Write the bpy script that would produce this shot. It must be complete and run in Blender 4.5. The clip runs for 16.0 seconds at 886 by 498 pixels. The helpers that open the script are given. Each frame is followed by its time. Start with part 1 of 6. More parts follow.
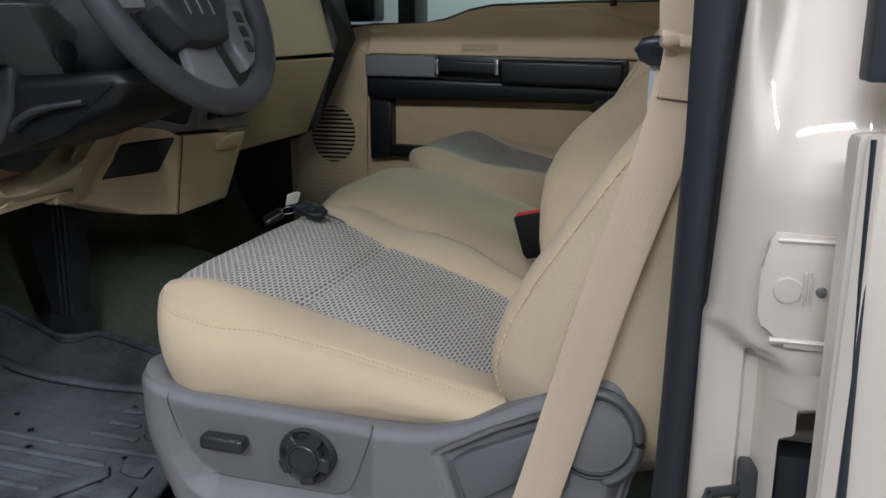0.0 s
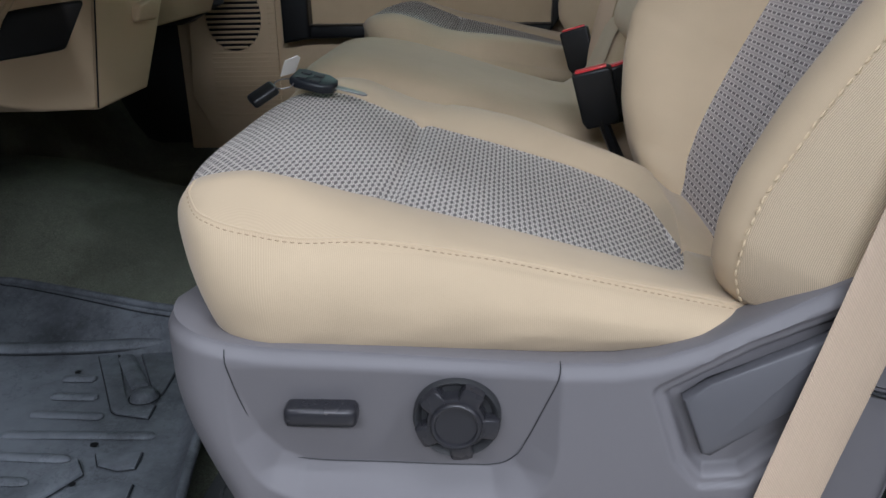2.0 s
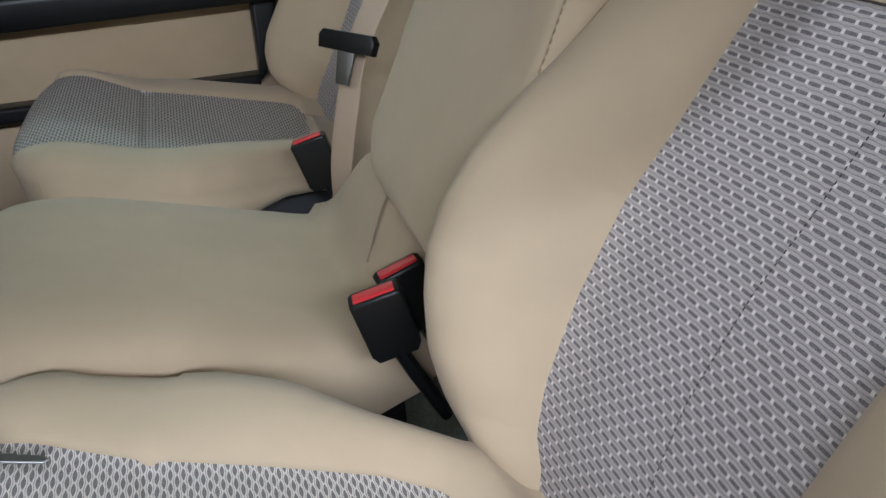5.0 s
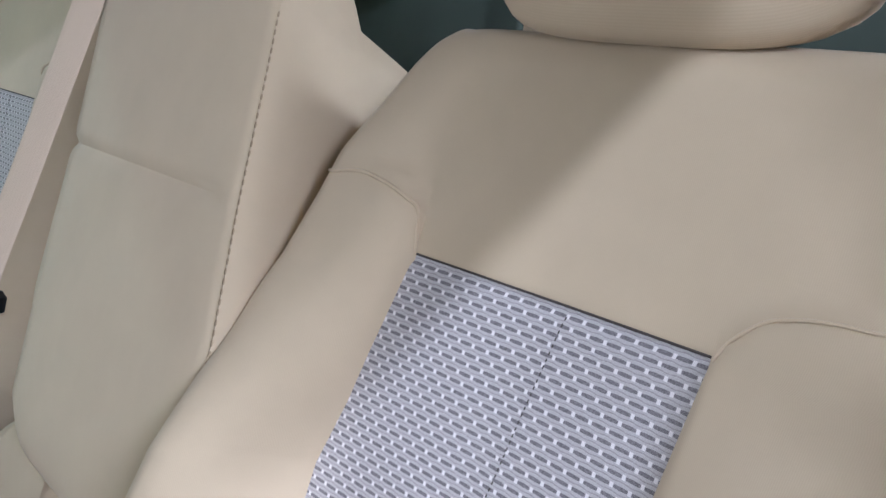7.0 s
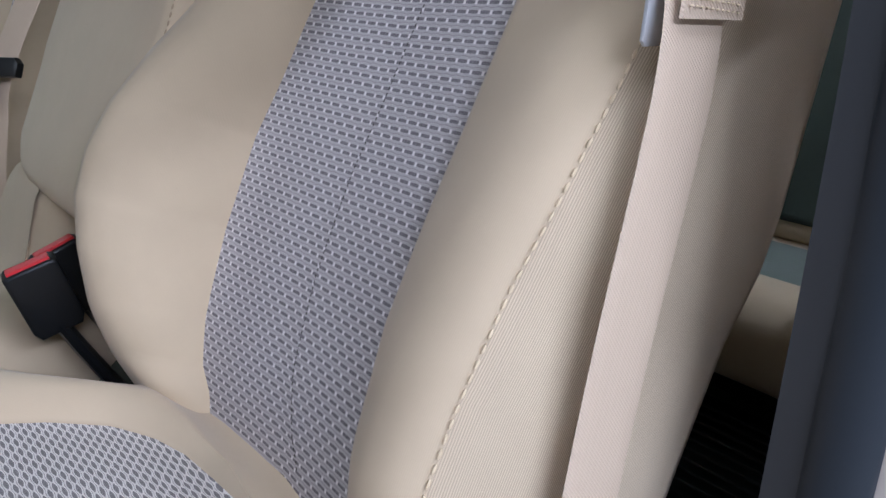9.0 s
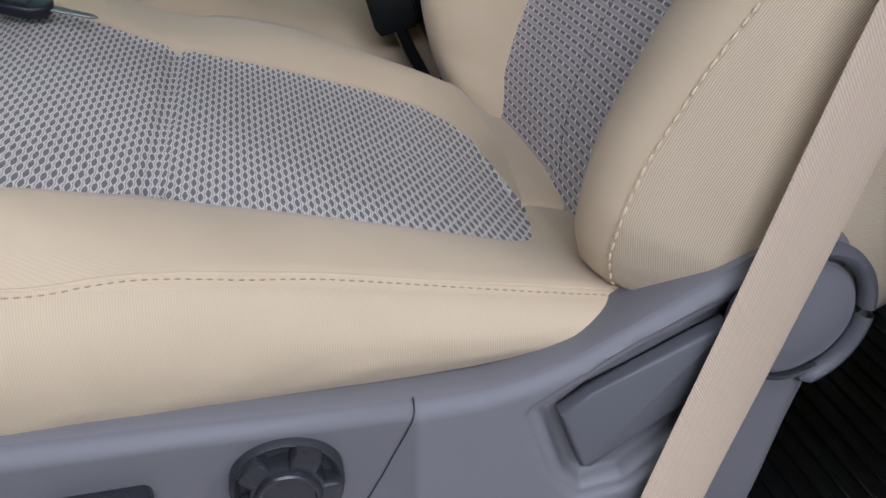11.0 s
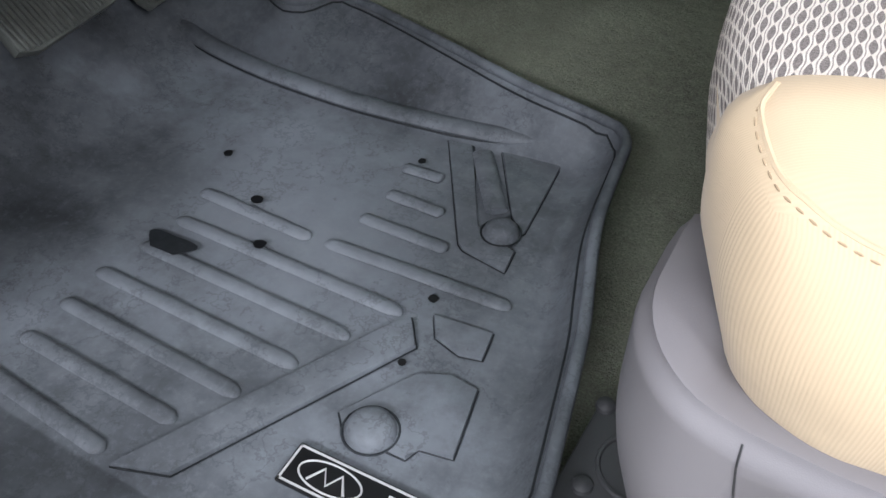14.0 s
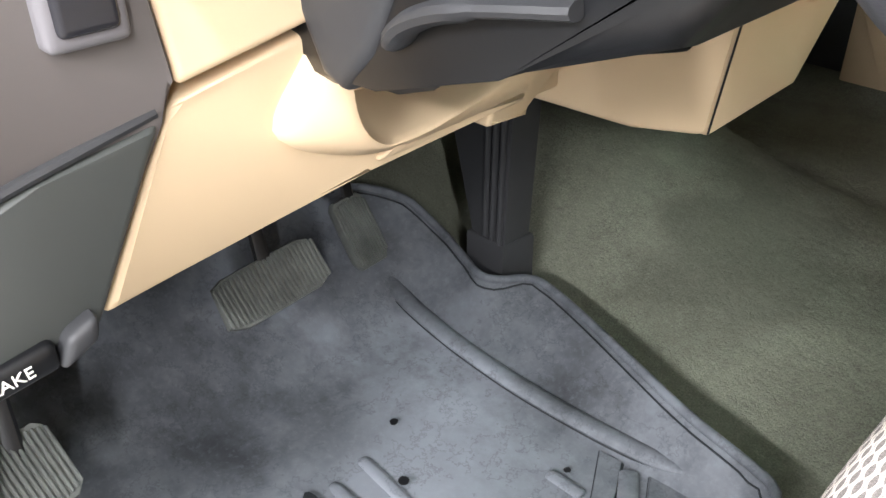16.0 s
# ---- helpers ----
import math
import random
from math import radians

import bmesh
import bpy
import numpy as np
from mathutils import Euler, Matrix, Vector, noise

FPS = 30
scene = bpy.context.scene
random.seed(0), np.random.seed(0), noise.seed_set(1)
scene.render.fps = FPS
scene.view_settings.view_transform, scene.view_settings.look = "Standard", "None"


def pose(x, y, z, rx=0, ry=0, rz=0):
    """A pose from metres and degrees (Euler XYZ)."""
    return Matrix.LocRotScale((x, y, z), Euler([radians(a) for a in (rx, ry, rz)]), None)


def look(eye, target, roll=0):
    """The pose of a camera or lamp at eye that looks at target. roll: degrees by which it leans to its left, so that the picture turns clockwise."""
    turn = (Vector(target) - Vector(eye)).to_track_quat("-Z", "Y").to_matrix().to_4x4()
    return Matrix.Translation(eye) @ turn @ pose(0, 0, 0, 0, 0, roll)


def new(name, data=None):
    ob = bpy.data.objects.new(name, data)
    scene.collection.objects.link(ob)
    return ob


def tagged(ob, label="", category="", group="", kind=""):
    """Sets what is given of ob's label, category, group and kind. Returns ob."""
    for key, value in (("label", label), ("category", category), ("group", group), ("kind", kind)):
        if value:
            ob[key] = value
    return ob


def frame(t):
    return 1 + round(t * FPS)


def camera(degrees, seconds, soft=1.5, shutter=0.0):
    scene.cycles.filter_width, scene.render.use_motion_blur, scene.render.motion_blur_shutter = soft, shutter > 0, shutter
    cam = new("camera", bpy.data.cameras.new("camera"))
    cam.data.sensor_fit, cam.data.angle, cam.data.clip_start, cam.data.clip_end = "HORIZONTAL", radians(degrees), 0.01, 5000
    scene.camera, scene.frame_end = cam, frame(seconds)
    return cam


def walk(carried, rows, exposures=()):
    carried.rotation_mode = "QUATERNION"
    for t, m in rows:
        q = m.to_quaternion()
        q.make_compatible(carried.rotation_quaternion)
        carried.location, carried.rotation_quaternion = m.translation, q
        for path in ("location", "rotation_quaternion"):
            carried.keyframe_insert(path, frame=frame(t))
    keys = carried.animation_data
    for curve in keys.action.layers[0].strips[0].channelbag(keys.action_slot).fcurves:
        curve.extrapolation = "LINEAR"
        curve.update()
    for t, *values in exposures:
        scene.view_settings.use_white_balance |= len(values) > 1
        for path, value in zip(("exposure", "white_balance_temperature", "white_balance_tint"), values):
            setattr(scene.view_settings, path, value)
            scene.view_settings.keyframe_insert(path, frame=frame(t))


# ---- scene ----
from mathutils.bvhtree import BVHTree

cam = camera(55.4, 16.0)
PATH = [
    (0, (0.6062, -0.8243, 0.6621), (0.3369, 0.1064, 0.4147), -0.05),
    (0.5, (0.5101, -0.8163, 0.6297), (0.2822, 0.1221, 0.3701), -1.87),
    (1, (0.3982, -0.7354, 0.5711), (0.2224, 0.2056, 0.2817), -1.85),
    (1.5, (0.2941, -0.6306, 0.5411), (0.1717, 0.3078, 0.2181), -1.62),
    (2, (0.2457, -0.5842, 0.5415), (0.1700, 0.3497, 0.1921), -1.67),
    (2.5, (0.2121, -0.5163, 0.5535), (0.1910, 0.4114, 0.1809), -1.24),
    (3, (0.1580, -0.4111, 0.5800), (0.1834, 0.5061, 0.1824), -1.18),
    (3.2, (0.1428, -0.3828, 0.5966), (0.1884, 0.5291, 0.1888), -1.06),
    (5.3, (0.2559, -0.0970, 0.8018), (0.5383, 0.7438, 0.3400), -5.31),
    (5.5, (0.2605, -0.0737, 0.8230), (0.5841, 0.7586, 0.3728), -5.72),
    (6, (0.2533, -0.0161, 0.8589), (0.6832, 0.7914, 0.4550), -4.80),
    (6.5, (0.2609, -0.0167, 0.8906), (0.7687, 0.7601, 0.5182), -4.49),
    (7, (0.2439, -0.0875, 0.8873), (0.8660, 0.6100, 0.5318), -3.26),
    (7.5, (0.2006, -0.1203, 0.8712), (0.9155, 0.4725, 0.5001), -1.84),
    (8, (0.1981, -0.1351, 0.7998), (0.9304, 0.4362, 0.4291), -2.29),
    (8.5, (0.1999, -0.1902, 0.7235), (0.9262, 0.3887, 0.3528), -2.58),
    (9, (0.2204, -0.2954, 0.6538), (0.7808, 0.4531, 0.2993), -2.89),
    (9.5, (0.2505, -0.3496, 0.6094), (0.6503, 0.4691, 0.1972), -5.14),
    (9.7, (0.2473, -0.3698, 0.5994), (0.6029, 0.4608, 0.1710), -4.38),
    (11.8, (0.1680, -0.3955, 0.5566), (0.2278, 0.4431, 0.0153), 0.05),
    (12, (0.1391, -0.3890, 0.5533), (0.1552, 0.4462, 0.0035), 0.15),
    (12.5, (0.0790, -0.3740, 0.5347), (-0.0478, 0.4353, -0.0389), 0.09),
    (13, (0.0477, -0.3366, 0.5162), (-0.1888, 0.4075, -0.1086), 0.34),
    (13.5, (0.0257, -0.2696, 0.5176), (-0.2699, 0.4261, -0.1371), -0.52),
    (14, (0.0070, -0.2366, 0.5191), (-0.3257, 0.4265, -0.1514), 1.01),
    (14.5, (0.0181, -0.1862, 0.5284), (-0.3480, 0.4447, -0.1557), 0.99),
    (15, (0.0280, -0.1368, 0.5518), (-0.3771, 0.4582, -0.1424), 0.89),
    (15.5, (0.0339, -0.1227, 0.6073), (-0.4568, 0.4521, -0.0476), 0.53),
    (16, (0.0393, -0.1372, 0.6812), (-0.5756, 0.4402, 0.1441), -1.10),
]
# the clip's own exposure and white balance drift: seconds, stops, kelvin, tint
walk(cam, [(t, look(e, g, r)) for t, e, g, r in PATH], exposures=[
    (0.0, -0.60, 6100, 12), (1.0, -0.38, 6050, 13), (3.2, -0.40, 5900, 16), (5.3, 0.20, 5800, 14), (6.5, 0.60, 5500, 17), (7.5, 0.80, 5350, 19), (8.5, 0.42, 5350, 20), (9.5, -0.10, 5500, 18), (9.7, -0.10, 5500, 18),
    (11.8, -0.54, 5900, 16), (12.5, -0.30, 5900, 15), (13.0, 0.20, 6050, 15), (14.0, 0.62, 6350, 16), (15.0, 0.86, 6600, 17), (15.5, 1.32, 6700, 16), (16.0, 1.76, 6700, 16)])

# ------------------------------------------------------------ world and light
world = bpy.data.worlds.new("garage_air")
scene.world = world
world.use_nodes = True
world.node_tree.nodes["Background"].inputs[0].default_value = (0.9, 0.95, 1.0, 1)
world.node_tree.nodes["Background"].inputs[1].default_value = 0.10


def area_lamp(name, eye, target, sx, sy, watts, colour):
    data = bpy.data.lights.new(name, "AREA")
    data.shape, data.size, data.size_y, data.energy, data.color = "RECTANGLE", sx, sy, watts, colour
    ob = new(name, data)
    ob.matrix_world = look(eye, target)
    return ob


area_lamp("unseen_tube_lamp", (0.2, -0.92, 2.32), (0.2, -0.5, 0.0), 4.0, 0.06, 46, (0.93, 0.97, 1.0))
area_lamp("unseen_tube_lamp", (0.35, -3.2, 2.32), (0.35, -2.0, 0.0), 2.8, 0.06, 152, (0.93, 0.97, 1.0))
area_lamp("unseen_tube_lamp", (0.6, 3.4, 2.32), (0.6, 3.0, 0.0), 3.0, 0.06, 18, (0.66, 1.0, 0.86))
# added lamp, out of view, that brightens the far garage wall
area_lamp("unseen_tube_lamp", (0.6, 5.6, 2.32), (0.6, 6.4, 0.6), 5.0, 0.06, 150, (0.86, 1.0, 0.97))
area_lamp("unseen_tube_lamp", (2.6, -2.0, 2.32), (1.6, -1.4, 0.0), 0.06, 2.6, 86, (0.93, 0.97, 1.0))
# added fill lamp, out of view, shining through the windscreen onto the backrests
area_lamp("unseen_tube_lamp", (-2.6, 0.7, 2.05), (0.6, 0.6, 0.7), 0.06, 2.6, 50, (0.95, 1.0, 0.94))


# ------------------------------------------------------------ materials
def srgb(r, g, b):
    f = lambda c: c / 12.92 if c <= 0.04045 else ((c + 0.055) / 1.055) ** 2.4
    return (f(r / 255), f(g / 255), f(b / 255), 1)


class Mat:
    """A small builder of node materials."""

    def __init__(self, name, colour, rough=0.6, metal=0.0, spec=0.5):
        self.m = bpy.data.materials.new(name)
        self.m.use_nodes = True
        self.t = self.m.node_tree
        self.b = self.t.nodes["Principled BSDF"]
        self.b.inputs["Base Color"].default_value = colour
        self.b.inputs["Roughness"].default_value = rough
        self.b.inputs["Metallic"].default_value = metal
        self.b.inputs["Specular IOR Level"].default_value = spec
        self.colour = colour
        self.height = None

    def node(self, kind, **values):
        n = self.t.nodes.new(kind)
        for k, v in values.items():
            n.inputs[k].default_value = v
        return n

    def link(self, a, b):
        self.t.links.new(a, b)

    def coord(self, kind="Object", scale=(1, 1, 1)):
        c = self.t.nodes.new("ShaderNodeTexCoord")
        m = self.t.nodes.new("ShaderNodeMapping")
        m.inputs["Scale"].default_value = scale
        self.link(c.outputs[kind], m.inputs["Vector"])
        return m.outputs["Vector"]

    def noise(self, scale, detail=3.0, rough=0.55, vec=None):
        n = self.node("ShaderNodeTexNoise", Scale=scale, Detail=detail, Roughness=rough)
        self.link(vec if vec is not None else self.coord(), n.inputs["Vector"])
        return n.outputs["Fac"]

    def ramp(self, fac, stops):
        r = self.t.nodes.new("ShaderNodeValToRGB")
        e = r.color_ramp.elements
        while len(e) < len(stops):
            e.new(0.5)
        for el, (p, c) in zip(e, stops):
            el.position = p
            el.color = c if len(c) == 4 else (*c, 1)
        self.link(fac, r.inputs["Fac"])
        return r.outputs["Color"]

    def math(self, op, a, b=None):
        n = self.t.nodes.new("ShaderNodeMath")
        n.operation = op
        for i, v in enumerate((a, b)):
            if v is None:
                continue
            if isinstance(v, (int, float)):
                n.inputs[i].default_value = v
            else:
                self.link(v, n.inputs[i])
        return n.outputs[0]

    def mix(self, fac, a, b, kind="MIX"):
        n = self.t.nodes.new("ShaderNodeMix")
        n.data_type, n.blend_type = "RGBA", kind
        for s, v in ((n.inputs["Factor"], fac), (n.inputs["A"], a), (n.inputs["B"], b)):
            if isinstance(v, (int, float)):
                s.default_value = v
            elif isinstance(v, tuple):
                s.default_value = v
            else:
                self.link(v, s)
        return n.outputs["Result"]

    def base(self, colour):
        self.link(colour, self.b.inputs["Base Color"])

    def rough(self, value):
        self.link(value, self.b.inputs["Roughness"])

    def bump(self, height, strength=0.3, distance=0.001):
        n = self.node("ShaderNodeBump", Strength=strength, Distance=distance)
        self.link(height, n.inputs["Height"])
        if self.height is not None:
            self.link(self.height, n.inputs["Normal"])
        self.height = n.outputs["Normal"]
        self.link(self.height, self.b.inputs["Normal"])
        return self


def scaled(c, k):
    return (c[0] * k, c[1] * k, c[2] * k, 1)


def mat_cloth(name, colour, rib=240.0, cord=0.2, deep=0.76):
    """Plain upholstery: a fine twill with soft soiling."""
    m = Mat(name, colour, 0.88, spec=0.25)
    v = m.coord("UV")
    w = m.node("ShaderNodeTexWave", Scale=rib, Distortion=0.5, Detail=1.0)
    w.bands_direction = "Y"
    m.link(v, w.inputs["Vector"])
    fine = m.noise(1400, 2, 0.6)
    big = m.noise(7, 4, 0.6)
    c = m.mix(m.ramp(big, [(0.3, (0, 0, 0)), (0.75, (1, 1, 1))]), scaled(colour, 0.90), scaled(colour, 1.06))
    c = m.mix(m.math("MULTIPLY", w.outputs["Fac"], cord), c, scaled(colour, deep))
    c = m.mix(m.math("MULTIPLY", fine, 0.16), c, scaled(colour, 0.6))
    m.base(c)
    m.b.inputs["Sheen Weight"].default_value = 0.15
    m.b.inputs["Sheen Roughness"].default_value = 0.5
    m.bump(m.noise(9, 3), 0.34, 0.006)
    m.bump(m.noise(34, 3), 0.16, 0.002)
    m.bump(w.outputs["Fac"], cord * 0.5, 0.0006)
    return m.m


def mat_weave(name, rod, cord, block, edge, rodh, cell=0.0168, row=0.0072, lens=False):
    """Jacquard: rows of staggered rods, blunt or lens-shaped, between wavy cords. UV is in metres, rods lie along v."""
    m = Mat(name, rod, 0.85, spec=0.25)
    c = m.t.nodes.new("ShaderNodeTexCoord")
    sep = m.t.nodes.new("ShaderNodeSeparateXYZ")
    m.link(c.outputs["UV"], sep.inputs[0])
    su = m.math("DIVIDE", sep.outputs[0], row)
    col = m.math("FLOOR", su)
    p = m.math("ABSOLUTE", m.math("SUBTRACT", m.math("SUBTRACT", su, col), 0.5))
    odd = m.math("MODULO", m.math("ADD", col, 400.0), 2.0)
    phi = m.math("ADD", m.math("DIVIDE", sep.outputs[1], cell), m.math("MULTIPLY", odd, 0.5))
    wob = m.math("MULTIPLY", m.math("SUBTRACT", m.noise(160, 3), 0.5), 0.16)
    cs = m.math("COSINE", m.math("MULTIPLY", phi, 2 * math.pi))
    half = m.math("ADD", 0.5, m.math("MULTIPLY", cs, 0.10 if lens else 0.05))
    q = m.math("ADD", m.math("DIVIDE", p, half), m.math("MULTIPLY", wob, 0.5))
    ph = m.math("ADD", m.math("ABSOLUTE", m.math("SUBTRACT", m.math("FRACT", m.math("ADD", phi, 0.5)), 0.5)), m.math("MULTIPLY", wob, 0.25))
    pq, pp, reach = (1.3, 2.6, 0.49) if lens else (6.0, 9.0, 0.40)
    r = m.math("ADD", m.math("POWER", m.math("DIVIDE", m.math("MAXIMUM", q, 0.0), rodh), pq), m.math("POWER", m.math("DIVIDE", m.math("MAXIMUM", ph, 0.0), reach), pp))
    rods = m.ramp(r, [(0.72, (1, 1, 1)), (1.0, (0, 0, 0))])
    ends = m.math("MULTIPLY", m.ramp(ph, [(0.39, (0, 0, 0)), (0.42, (1, 1, 1))]), m.ramp(q, [(rodh + 0.12, (1, 1, 1)), (rodh + 0.24, (0, 0, 0))]))
    seam = m.ramp(q, [(0.86, (0, 0, 0)), (0.96, (1, 1, 1))])
    thread = m.node("ShaderNodeTexWave", Scale=0.314 / 0.0009, Distortion=1.2, Detail=2.0)
    thread.bands_direction = "X"
    m.link(m.coord("UV"), thread.inputs["Vector"])
    across = m.node("ShaderNodeTexWave", Scale=0.314 / 0.0011, Distortion=1.5, Detail=2.0)
    across.bands_direction = "Y"
    m.link(m.coord("UV"), across.inputs["Vector"])
    out = m.mix(m.math("MULTIPLY", thread.outputs["Fac"], 0.45), cord, scaled(cord, 0.68))
    out = m.mix(ends, out, block)
    out = m.mix(m.math("MULTIPLY", seam, 0.8), out, edge)
    out = m.mix(rods, out, m.mix(m.math("MULTIPLY", thread.outputs["Fac"], 0.55), rod, scaled(rod, 0.62)))
    out = m.mix(m.math("MULTIPLY", across.outputs["Fac"], 0.22), out, scaled(edge, 0.7))
    out = m.mix(m.math("MULTIPLY", m.noise(14, 4), 0.14), out, edge)
    fuzz = m.noise(900, 3, 0.7)
    out = m.mix(m.math("MULTIPLY", m.ramp(fuzz, [(0.4, (0, 0, 0)), (0.75, (1, 1, 1))]), 0.25), out, block)
    m.base(out)
    m.bump(m.math("SUBTRACT", 1.0, m.math("MAXIMUM", rods, seam)), 0.6, 0.0009)
    m.bump(thread.outputs["Fac"], 0.3, 0.0003)
    return m.m


def mat_plastic(name, colour, rough=0.5, grain=1600, strength=0.25, scuff=0.1):
    m = Mat(name, colour, rough, spec=0.45)
    big = m.noise(6, 4, 0.6)
    m.base(m.mix(m.math("MULTIPLY", big, scuff), colour, scaled(colour, 1.6)))
    m.rough(m.math("ADD", m.math("MULTIPLY", m.noise(18, 4), 0.22), rough - 0.1))
    m.bump(m.noise(grain, 2, 0.5), strength, 0.0004)
    return m.m


def mat_metal(name, colour, rough=0.3):
    m = Mat(name, colour, rough, 1.0)
    m.rough(m.math("ADD", m.math("MULTIPLY", m.noise(60, 4), 0.25), rough - 0.1))
    return m.m


def mat_paint(name, colour):
    m = Mat(name, colour, 0.5, 0.3)
    m.b.inputs["Coat Weight"].default_value = 1.0
    m.b.inputs["Coat Roughness"].default_value = 0.03
    fl = m.noise(2500, 1, 0.5)
    m.base(m.mix(m.math("MULTIPLY", fl, 0.25), colour, scaled(colour, 1.3)))
    m.bump(m.noise(70, 2), 0.06, 0.001)
    return m.m


def mat_carpet(name, colour):
    """Short felted pile, matted and faded in patches."""
    m = Mat(name, colour, 0.97, spec=0.1)
    f = m.noise(420, 4, 0.75)
    tuft = m.noise(75, 4, 0.7)
    big = m.noise(5, 5, 0.65)
    c = m.mix(m.ramp(f, [(0.3, (0, 0, 0)), (0.7, (1, 1, 1))]), scaled(colour, 0.45), scaled(colour, 1.6))
    c = m.mix(m.math("MULTIPLY", m.ramp(tuft, [(0.38, (0, 0, 0)), (0.66, (1, 1, 1))]), 0.45), c, scaled(colour, 0.6))
    c = m.mix(m.math("MULTIPLY", m.ramp(big, [(0.4, (0, 0, 0)), (0.62, (1, 1, 1))]), 0.5), c, scaled(colour, 1.35))
    nap = m.noise(3.2, 4, 0.5)
    c = m.mix(m.math("MULTIPLY", m.ramp(nap, [(0.50, (0, 0, 0)), (0.60, (1, 1, 1))]), 0.55), c, scaled(colour, 0.38))
    m.base(c)
    m.bump(f, 0.9, 0.003)
    m.bump(tuft, 0.6, 0.006)
    m.bump(big, 0.4, 0.012)
    return m.m


def mat_rubber(name, colour, heel=None):
    """Worn moulded rubber: scuffed pale patches, dark grease and fine grain. heel: centre and half sizes of the spot
    that shoes have rubbed pale; far from it the colour is darkened for shade under the dash.
    """
    m = Mat(name, colour, 0.5, spec=0.18)
    big = m.noise(4.5, 6, 0.62)
    mid = m.noise(22, 5, 0.7)
    sm = m.noise(130, 4, 0.7)
    c = m.mix(m.ramp(big, [(0.36, (0, 0, 0)), (0.66, (1, 1, 1))]), scaled(colour, 0.45), scaled(colour, 1.75))
    c = m.mix(m.math("MULTIPLY", m.ramp(mid, [(0.46, (0, 0, 0)), (0.68, (1, 1, 1))]), 0.45), c, scaled(colour, 0.45))
    c = m.mix(m.math("MULTIPLY", m.ramp(sm, [(0.52, (0, 0, 0)), (0.72, (1, 1, 1))]), 0.22), c, scaled(colour, 2.1))
    if heel:
        at = m.t.nodes.new("ShaderNodeMapping")
        at.inputs["Location"].default_value = (-heel[0] / heel[2], -heel[1] / heel[3], 0)
        at.inputs["Scale"].default_value = (1 / heel[2], 1 / heel[3], 0)
        tc = m.t.nodes.new("ShaderNodeTexCoord")
        m.link(tc.outputs["Object"], at.inputs["Vector"])
        far = m.t.nodes.new("ShaderNodeVectorMath")
        far.operation = "LENGTH"
        m.link(at.outputs["Vector"], far.inputs[0])
        d = m.math("ADD", far.outputs["Value"], m.math("MULTIPLY", m.math("SUBTRACT", m.noise(11, 5, 0.65), 0.5), 0.9))
        c = m.mix(m.math("MULTIPLY", m.ramp(d, [(0.35, (1, 1, 1)), (1.0, (0, 0, 0))]), 0.62), c, scaled(colour, 1.75))
        # shade under the dash, put into the colour far from the heel
        c = m.mix(m.math("MULTIPLY", m.ramp(d, [(1.15, (0, 0, 0)), (1.9, (1, 1, 1))]), 0.55), c, scaled(colour, 0.42))
        crack = m.noise(7, 6, 0.7)
        line = m.ramp(m.math("ABSOLUTE", m.math("SUBTRACT", crack, 0.5)), [(0.0, (1, 1, 1)), (0.012, (0, 0, 0))])
        c = m.mix(m.math("MULTIPLY", line, 0.35), c, scaled(colour, 0.35))
    m.base(c)
    m.rough(m.math("ADD", m.math("MULTIPLY", mid, 0.3), 0.42))
    m.bump(m.noise(900, 2), 0.25, 0.0004)
    m.bump(m.noise(14, 3), 0.35, 0.003)
    m.bump(mid, 0.15, 0.001)
    return m.m


def mat_webbing(name, colour):
    m = Mat(name, colour, 0.75, spec=0.35)
    w = m.node("ShaderNodeTexWave", Scale=1 / 0.0019 / 6.28 * 3.14, Distortion=0.0)
    w.bands_direction = "DIAGONAL"
    m.link(m.coord("UV"), w.inputs["Vector"])
    r = m.node("ShaderNodeTexWave", Scale=1 / 0.0078 / 6.28 * 3.14)
    r.bands_direction = "X"
    m.link(m.coord("UV"), r.inputs["Vector"])
    c = m.mix(m.math("MULTIPLY", w.outputs["Fac"], 0.4), colour, scaled(colour, 0.72))
    c = m.mix(m.math("MULTIPLY", r.outputs["Fac"], 0.06), c, scaled(colour, 0.7))
    m.base(c)
    m.bump(w.outputs["Fac"], 0.5, 0.0005)
    m.bump(r.outputs["Fac"], 0.2, 0.0006)
    return m.m


TAN = srgb(199, 179, 150)
M_CLOTH = mat_cloth("tan_twill_cloth", TAN, 240.0, 0.22)
M_RIBBED = mat_cloth("tan_ribbed_side_cloth", TAN, 205.0, 0.38)
M_CORDED = mat_cloth("tan_corded_flank_cloth", srgb(212, 192, 163), 205.0, 0.85, 0.58)
M_CLOTH_FINE = mat_cloth("tan_side_cloth", srgb(204, 183, 153), 190.0)
M_WEAVE = mat_weave("grey_jacquard_cloth", srgb(112, 106, 105), srgb(234, 227, 218), srgb(222, 214, 204), srgb(118, 111, 108), 0.66, 0.0155, 0.0050, True)
M_WEAVE_B = mat_weave("grey_backrest_jacquard", srgb(106, 100, 102), srgb(196, 189, 186), srgb(242, 236, 233), srgb(146, 138, 138), 0.34, 0.0140, 0.0072)
M_TRIM = mat_plastic("grey_seat_trim_plastic", srgb(111, 109, 112), 0.52)
M_DARK = mat_plastic("charcoal_plastic", srgb(48, 49, 51), 0.5)
M_KNOB = mat_plastic("satin_charcoal_plastic", srgb(42, 42, 46), 0.26, 1500, 0.10)
M_WHEEL = mat_plastic("dark_grey_leather", srgb(62, 63, 68), 0.42, 900, 0.3)
M_DASHG = mat_plastic("warm_grey_dash_plastic", srgb(90, 85, 83), 0.5)
